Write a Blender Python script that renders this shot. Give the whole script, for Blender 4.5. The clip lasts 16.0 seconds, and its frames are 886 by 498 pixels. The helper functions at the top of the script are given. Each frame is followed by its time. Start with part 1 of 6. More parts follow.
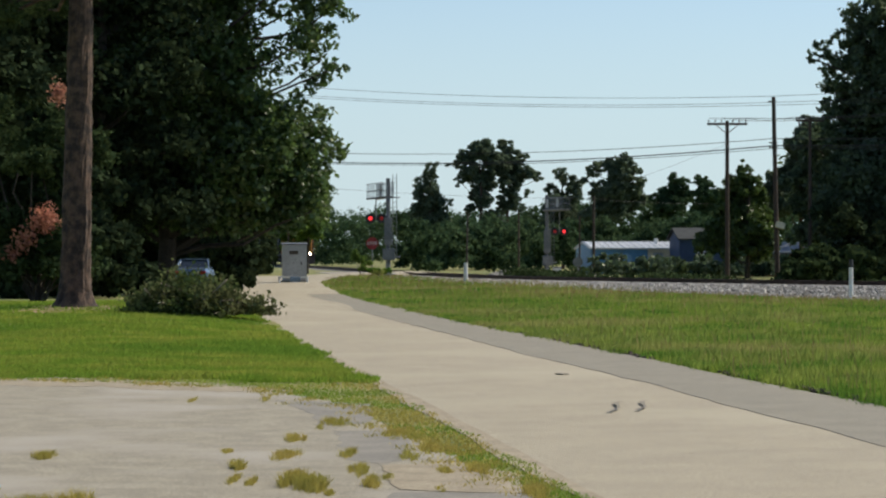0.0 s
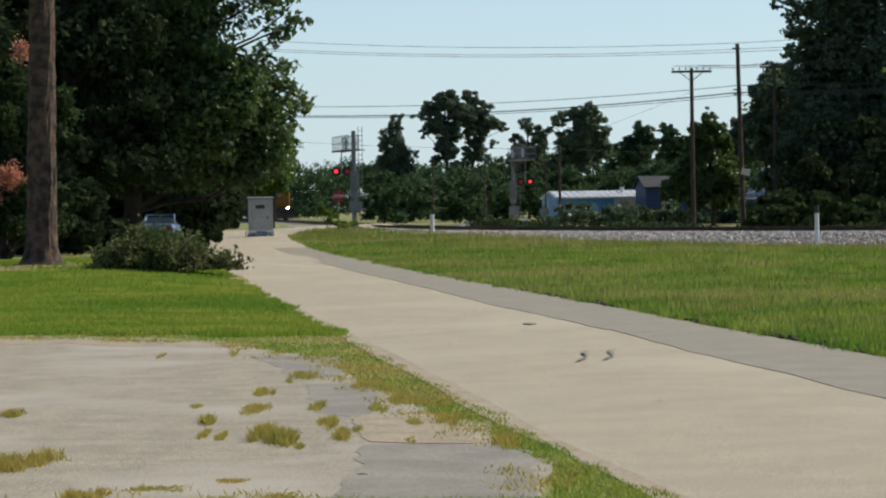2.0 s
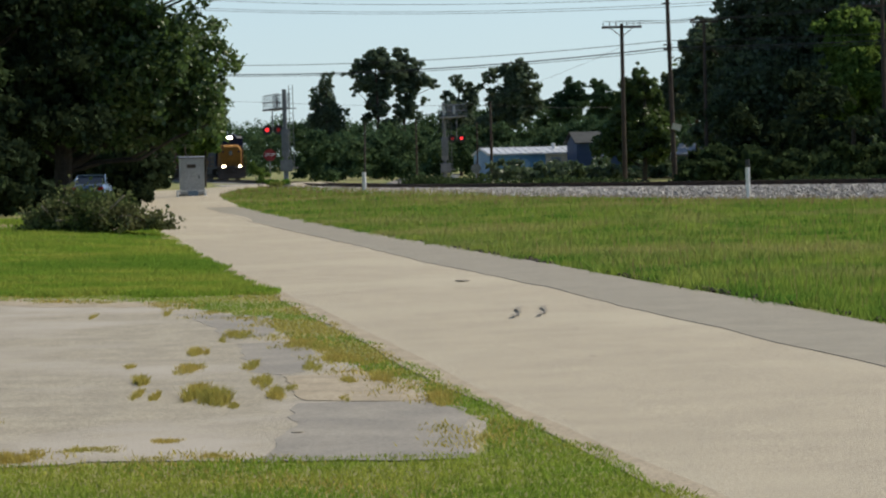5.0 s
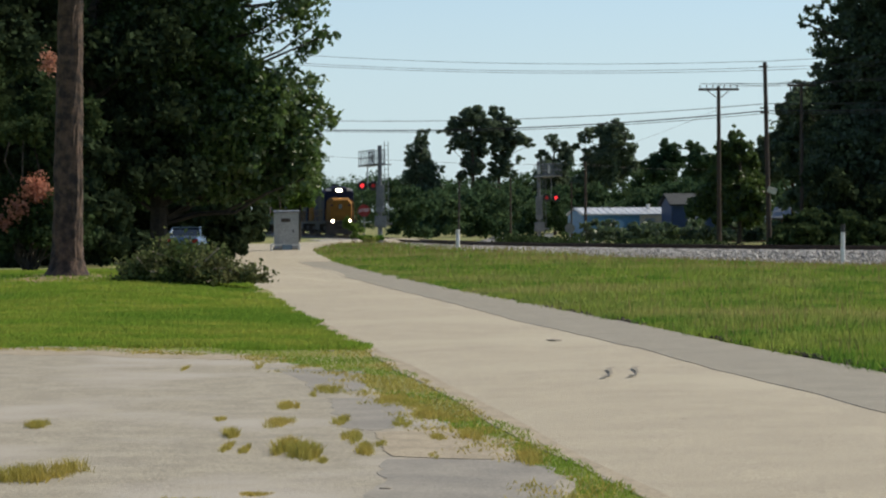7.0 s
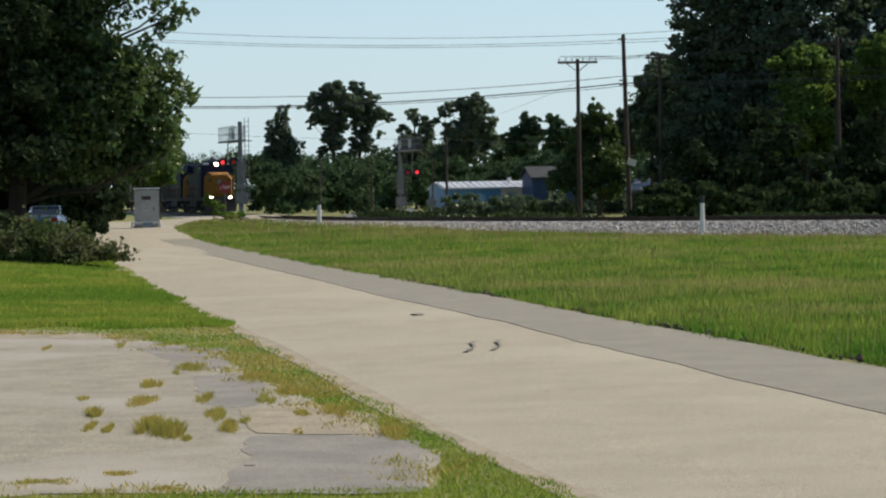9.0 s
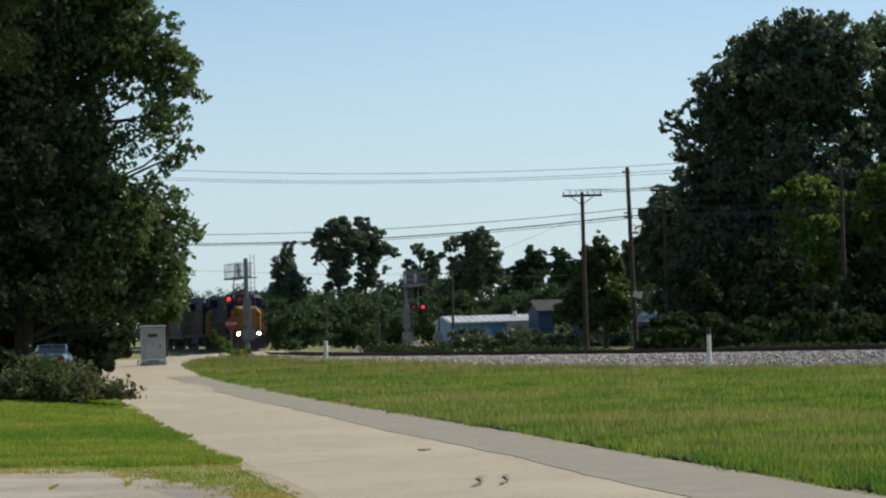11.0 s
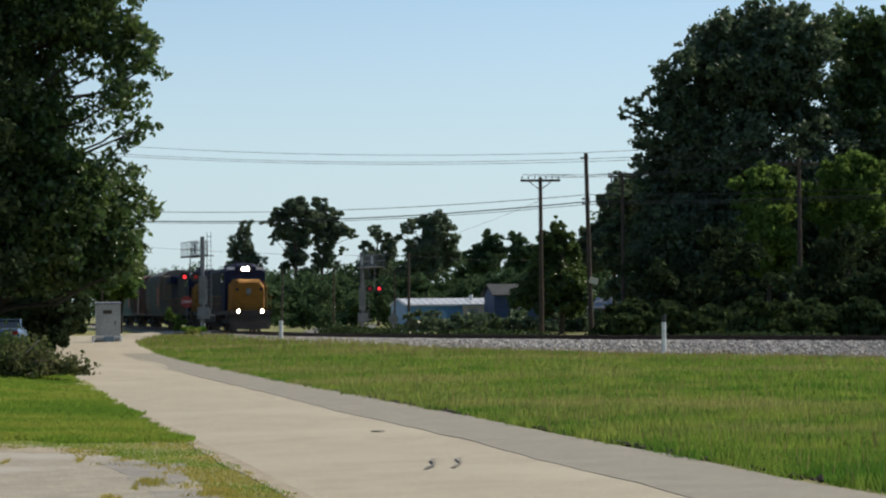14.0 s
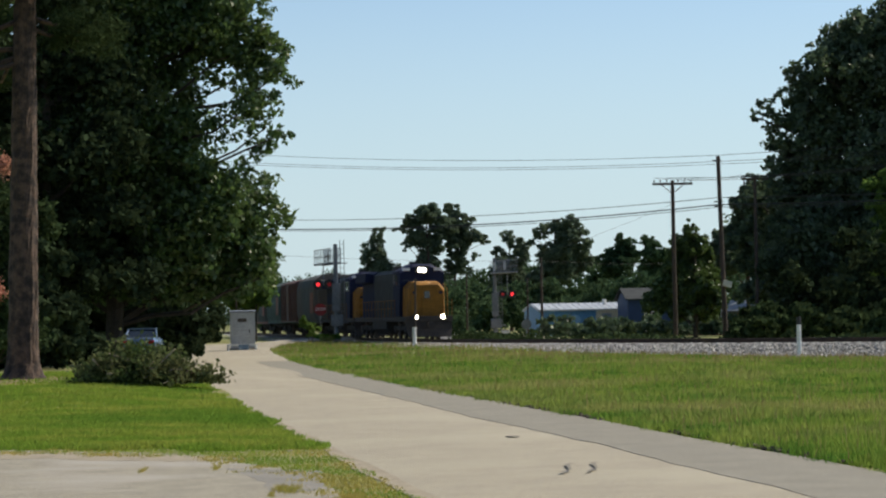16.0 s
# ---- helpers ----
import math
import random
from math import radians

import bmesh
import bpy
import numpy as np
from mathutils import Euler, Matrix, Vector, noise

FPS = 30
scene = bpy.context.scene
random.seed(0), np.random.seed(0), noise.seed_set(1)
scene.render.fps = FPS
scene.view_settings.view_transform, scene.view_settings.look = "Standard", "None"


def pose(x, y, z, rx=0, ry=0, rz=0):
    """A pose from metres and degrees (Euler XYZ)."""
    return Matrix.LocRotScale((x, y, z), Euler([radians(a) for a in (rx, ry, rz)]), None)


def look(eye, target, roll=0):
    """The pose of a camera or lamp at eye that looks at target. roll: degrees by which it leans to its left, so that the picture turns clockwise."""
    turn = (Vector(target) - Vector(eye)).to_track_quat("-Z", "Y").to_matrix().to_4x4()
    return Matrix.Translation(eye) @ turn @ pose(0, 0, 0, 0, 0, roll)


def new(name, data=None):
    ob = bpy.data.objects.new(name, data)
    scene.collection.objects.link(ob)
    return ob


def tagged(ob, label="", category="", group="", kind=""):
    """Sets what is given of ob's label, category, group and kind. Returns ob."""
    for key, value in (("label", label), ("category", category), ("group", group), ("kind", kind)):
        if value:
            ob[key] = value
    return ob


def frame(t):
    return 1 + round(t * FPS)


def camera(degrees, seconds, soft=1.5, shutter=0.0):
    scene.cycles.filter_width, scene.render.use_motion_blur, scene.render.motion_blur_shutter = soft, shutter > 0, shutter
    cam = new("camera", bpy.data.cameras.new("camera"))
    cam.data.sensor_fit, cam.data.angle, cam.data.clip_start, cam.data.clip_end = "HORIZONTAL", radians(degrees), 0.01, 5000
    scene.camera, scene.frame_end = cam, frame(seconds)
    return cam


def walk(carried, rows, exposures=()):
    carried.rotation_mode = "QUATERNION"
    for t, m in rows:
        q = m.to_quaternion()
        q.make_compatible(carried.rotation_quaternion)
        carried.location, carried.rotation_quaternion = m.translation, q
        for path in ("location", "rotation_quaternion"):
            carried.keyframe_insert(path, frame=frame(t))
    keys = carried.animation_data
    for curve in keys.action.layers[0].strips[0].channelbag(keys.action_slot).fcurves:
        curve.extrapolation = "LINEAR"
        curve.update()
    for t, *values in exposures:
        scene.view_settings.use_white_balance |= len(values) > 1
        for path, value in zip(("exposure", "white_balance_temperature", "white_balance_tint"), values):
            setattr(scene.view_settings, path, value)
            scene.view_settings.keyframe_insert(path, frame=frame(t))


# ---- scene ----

# ---------------------------------------------------------------- camera
cam = camera(19.0, 16.0, soft=2.2)
EYE = Vector((0.0, 0.0, 1.6))
# seconds, yaw to the left, pitch up, lean to the left, in degrees
TURNS = [
    (0.0, -0.000, 0.135, -0.00),
    (0.5, 1.001, 0.331, -0.12),
    (1.0, 0.295, 0.930, -0.37),
    (1.5, 0.741, -0.447, -1.10),
    (2.0, -0.714, -0.917, -0.88),
    (2.5, -1.136, -0.972, -0.55),
    (3.0, -1.758, -1.365, -0.79),
    (3.5, -2.011, -1.641, -1.16),
    (4.0, -2.377, -1.740, -1.34),
    (4.2, -2.325, -1.880, -1.37),
    (6.5, -1.200, -1.584, -0.82),
    (7.0, -0.171, -0.582, -0.30),
    (7.5, -0.596, -0.984, -1.02),
    (8.0, -1.625, -0.600, -1.10),
    (8.5, -2.195, -1.198, -0.95),
    (8.7, -2.689, -1.182, -0.86),
    (10.8, -4.219, 0.249, -1.53),
    (11.0, -3.086, 1.753, -1.61),
    (11.5, -3.281, 2.979, -1.67),
    (12.0, -2.310, 2.116, -3.04),
    (12.5, -3.650, 0.629, -1.85),
    (13.0, -4.681, 1.035, -1.30),
    (13.5, -3.738, 0.289, -0.38),
    (14.0, -4.008, 1.360, -0.48),
    (14.5, -4.537, 2.046, -0.77),
    (15.0, -4.367, 1.839, -0.41),
    (15.5, -2.269, 2.103, -0.19),
    (16.0, -1.144, 1.517, -1.09),
]


def aim(yaw, pitch, lean):
    a, b = radians(yaw), radians(pitch)
    way = Vector((-math.sin(a) * math.cos(b), math.cos(a) * math.cos(b), math.sin(b)))
    return look(EYE, EYE + way, lean)


walk(cam, [(t, aim(yaw, pitch, lean)) for t, yaw, pitch, lean in TURNS], [(0.0, 0.03), (16.0, 0.03)])

# ---------------------------------------------------------------- light
SUN_ELEVATION, SUN_BEARING = 42.0, 62.0  # degrees; bearing clockwise from straight ahead
world = bpy.data.worlds.new("sky")
scene.world = world
world.use_nodes = True
wn = world.node_tree.nodes
sky = wn.new("ShaderNodeTexSky")
sky.sky_type = "NISHITA"
sky.sun_disc = False
sky.sun_elevation = radians(SUN_ELEVATION)
sky.sun_rotation = radians(SUN_BEARING)
sky.air_density, sky.dust_density, sky.ozone_density = 0.8, 0.2, 2.2
wn["Background"].inputs["Strength"].default_value = 0.115
clear = wn.new("ShaderNodeMix")  # a clear humid summer sky, a little bluer than the model
clear.data_type, clear.blend_type = "RGBA", "MULTIPLY"
clear.inputs["Factor"].default_value = 1.0
clear.inputs["B"].default_value = (1.02, 1.04, 1.02, 1)
world.node_tree.links.new(sky.outputs["Color"], clear.inputs["A"])
# faint cirrus, high up
coords, stretch, wisp = wn.new("ShaderNodeTexCoord"), wn.new("ShaderNodeMapping"), wn.new("ShaderNodeTexNoise")
stretch.inputs["Rotation"].default_value = (0.0, 0.25, 0.3)
stretch.inputs["Scale"].default_value = (1.6, 2.2, 11.0)
wisp.inputs["Scale"].default_value, wisp.inputs["Detail"].default_value = 2.3, 6
veil, lift, cirrus = wn.new("ShaderNodeMapRange"), wn.new("ShaderNodeMapRange"), wn.new("ShaderNodeMath")
veil.inputs["From Min"].default_value, veil.inputs["From Max"].default_value, veil.inputs["To Max"].default_value = 0.55, 0.80, 0.8
lift.inputs["From Min"].default_value, lift.inputs["From Max"].default_value = 0.13, 0.32
apart, white = wn.new("ShaderNodeSeparateXYZ"), wn.new("ShaderNodeMix")
cirrus.operation, white.data_type = "MULTIPLY", "RGBA"
white.inputs["B"].default_value = (7.2, 7.4, 7.6, 1)
humid, low = wn.new("ShaderNodeMix"), wn.new("ShaderNodeMapRange")  # pale blue haze low in the sky
humid.data_type = "RGBA"
humid.inputs["B"].default_value = (4.75, 5.95, 6.55, 1)
low.interpolation_type = "SMOOTHSTEP"
low.inputs["From Min"].default_value, low.inputs["From Max"].default_value = 0.0, 0.17
low.inputs["To Min"].default_value, low.inputs["To Max"].default_value = 0.85, 0.0
for o, i in ((coords.outputs["Generated"], stretch.inputs["Vector"]), (stretch.outputs["Vector"], wisp.inputs["Vector"]), (wisp.outputs["Fac"], veil.inputs["Value"]), (coords.outputs["Generated"], apart.inputs["Vector"]), (apart.outputs["Z"], lift.inputs["Value"]), (apart.outputs["Z"], low.inputs["Value"]), (low.outputs["Result"], humid.inputs["Factor"]), (clear.outputs["Result"], humid.inputs["A"]), (veil.outputs["Result"], cirrus.inputs[0]), (lift.outputs["Result"], cirrus.inputs[1]), (cirrus.outputs["Value"], white.inputs["Factor"]), (humid.outputs["Result"], white.inputs["A"]), (white.outputs["Result"], wn["Background"].inputs["Color"])):
    world.node_tree.links.new(o, i)
sun_data = bpy.data.lights.new("sun", "SUN")
sun_data.energy, sun_data.angle, sun_data.color = 5.0, radians(0.55), (1.0, 0.90, 0.74)
sun = new("sun", sun_data)
se, sb = radians(SUN_ELEVATION), radians(SUN_BEARING)
sun.matrix_world = look(Vector((math.sin(sb) * math.cos(se), math.cos(sb) * math.cos(se), math.sin(se))) * 60, (0, 0, 0))

# ---------------------------------------------------------------- materials


def mat(name, base, second=None, rough=0.8, metal=0.0, scale=6.0, fine=60.0, bump=0.0, mix=0.6, third=None, island=0.0, spec=0.5):
    """A surface of two tones mixed by coarse and fine noise in metres, with relief and, where asked, a tone for each piece."""
    m = bpy.data.materials.new(name)
    m.use_nodes = True
    nt = m.node_tree
    n, l = nt.nodes, nt.links
    b = n["Principled BSDF"]
    b.inputs["Roughness"].default_value = rough
    b.inputs["Metallic"].default_value = metal
    b.inputs["Specular IOR Level"].default_value = spec
    second = second or tuple(c * 0.8 for c in base)
    geo = n.new("ShaderNodeNewGeometry")
    tex = n.new("ShaderNodeTexCoord")
    where = tex.outputs["Object"]
    co = n.new("ShaderNodeTexNoise")
    co.inputs["Scale"].default_value = scale
    co.inputs["Detail"].default_value = 5
    fi = n.new("ShaderNodeTexNoise")
    fi.inputs["Scale"].default_value = fine
    fi.inputs["Detail"].default_value = 3
    for x in (co, fi):
        l.new(where, x.inputs["Vector"])
    ramp = n.new("ShaderNodeMapRange")
    ramp.inputs["From Min"].default_value, ramp.inputs["From Max"].default_value = 0.36, 0.64
    l.new(co.outputs["Fac"], ramp.inputs["Value"])
    a = n.new("ShaderNodeMix")
    a.data_type = "RGBA"
    a.inputs["A"].default_value, a.inputs["B"].default_value = (*base, 1), (*second, 1)
    l.new(ramp.outputs["Result"], a.inputs["Factor"])
    f = n.new("ShaderNodeMix")
    f.data_type, f.blend_type = "RGBA", "OVERLAY"
    f.inputs["Factor"].default_value = mix
    l.new(a.outputs["Result"], f.inputs["A"])
    l.new(fi.outputs["Fac"], f.inputs["B"])
    out = f.outputs["Result"]
    if third:
        big = n.new("ShaderNodeTexNoise")
        big.inputs["Scale"].default_value = scale * 0.17
        big.inputs["Detail"].default_value = 4
        l.new(where, big.inputs["Vector"])
        r2 = n.new("ShaderNodeMapRange")
        r2.inputs["From Min"].default_value, r2.inputs["From Max"].default_value = 0.5, 0.68
        l.new(big.outputs["Fac"], r2.inputs["Value"])
        t = n.new("ShaderNodeMix")
        t.data_type = "RGBA"
        l.new(r2.outputs["Result"], t.inputs["Factor"])
        l.new(out, t.inputs["A"])
        t.inputs["B"].default_value = (*third, 1)
        out = t.outputs["Result"]
    if island:
        hv = n.new("ShaderNodeHueSaturation")
        mr = n.new("ShaderNodeMapRange")
        mr.inputs["To Min"].default_value, mr.inputs["To Max"].default_value = 1 - island, 1 + island
        l.new(geo.outputs["Random Per Island"], mr.inputs["Value"])
        l.new(mr.outputs["Result"], hv.inputs["Value"])
        l.new(out, hv.inputs["Color"])
        out = hv.outputs["Color"]
    l.new(out, b.inputs["Base Color"])
    if bump:
        bu = n.new("ShaderNodeBump")
        bu.inputs["Strength"].default_value = bump
        bu.inputs["Distance"].default_value = 0.02
        l.new(fi.outputs["Fac"], bu.inputs["Height"])
        l.new(bu.outputs["Normal"], b.inputs["Normal"])
    return m


def leaf_mat(name, base, second, glow=0.35, island=0.35, scale=0.5, gloss=0.0, third=None):
    """Leaves: diffuse and translucent, each with a tone of its own."""
    m = bpy.data.materials.new(name)
    m.use_nodes = True
    nt = m.node_tree
    n, l = nt.nodes, nt.links
    n.remove(n["Principled BSDF"])
    geo = n.new("ShaderNodeNewGeometry")
    tex = n.new("ShaderNodeTexCoord")
    co = n.new("ShaderNodeTexNoise")
    co.inputs["Scale"].default_value = scale
    co.inputs["Detail"].default_value = 3
    l.new(tex.outputs["Object"], co.inputs["Vector"])
    r = n.new("ShaderNodeMapRange")
    r.inputs["From Min"].default_value, r.inputs["From Max"].default_value = 0.38, 0.62
    l.new(co.outputs["Fac"], r.inputs["Value"])
    a = n.new("ShaderNodeMix")
    a.data_type = "RGBA"
    a.inputs["A"].default_value, a.inputs["B"].default_value = (*base, 1), (*second, 1)
    l.new(r.outputs["Result"], a.inputs["Factor"])
    tone = a.outputs["Result"]
    if third:  # broad patches of another tone
        big, r2, t = n.new("ShaderNodeTexNoise"), n.new("ShaderNodeMapRange"), n.new("ShaderNodeMix")
        big.inputs["Scale"].default_value, big.inputs["Detail"].default_value = scale * 0.22, 4
        r2.inputs["From Min"].default_value, r2.inputs["From Max"].default_value = 0.46, 0.64
        t.data_type = "RGBA"
        t.inputs["B"].default_value = (*third, 1)
        l.new(tex.outputs["Object"], big.inputs["Vector"])
        l.new(big.outputs["Fac"], r2.inputs["Value"])
        l.new(r2.outputs["Result"], t.inputs["Factor"])
        l.new(tone, t.inputs["A"])
        tone = t.outputs["Result"]
    hv = n.new("ShaderNodeHueSaturation")
    mr = n.new("ShaderNodeMapRange")
    mr.inputs["To Min"].default_value, mr.inputs["To Max"].default_value = 1 - island, 1 + island
    l.new(geo.outputs["Random Per Island"], mr.inputs["Value"])
    l.new(mr.outputs["Result"], hv.inputs["Value"])
    l.new(tone, hv.inputs["Color"])
    d, tr, g = n.new("ShaderNodeBsdfDiffuse"), n.new("ShaderNodeBsdfTranslucent"), n.new("ShaderNodeBsdfGlossy")
    g.inputs["Roughness"].default_value = 0.45
    l.new(hv.outputs["Color"], d.inputs["Color"])
    l.new(hv.outputs["Color"], tr.inputs["Color"])
    m1, m2 = n.new("ShaderNodeMixShader"), n.new("ShaderNodeMixShader")
    m1.inputs[0].default_value, m2.inputs[0].default_value = glow, gloss
    l.new(d.outputs[0], m1.inputs[1])
    l.new(tr.outputs[0], m1.inputs[2])
    l.new(m1.outputs[0], m2.inputs[1])
    l.new(g.outputs[0], m2.inputs[2])
    l.new(m2.outputs[0], n["Material Output"].inputs["Surface"])
    return m


def glow_mat(name, colour, strength):
    m = bpy.data.materials.new(name)
    m.use_nodes = True
    b = m.node_tree.nodes["Principled BSDF"]
    b.inputs["Base Color"].default_value = (*[min(1, c) for c in colour], 1)
    b.inputs["Emission Color"].default_value = (*colour, 1)
    b.inputs["Emission Strength"].default_value = strength
    return m


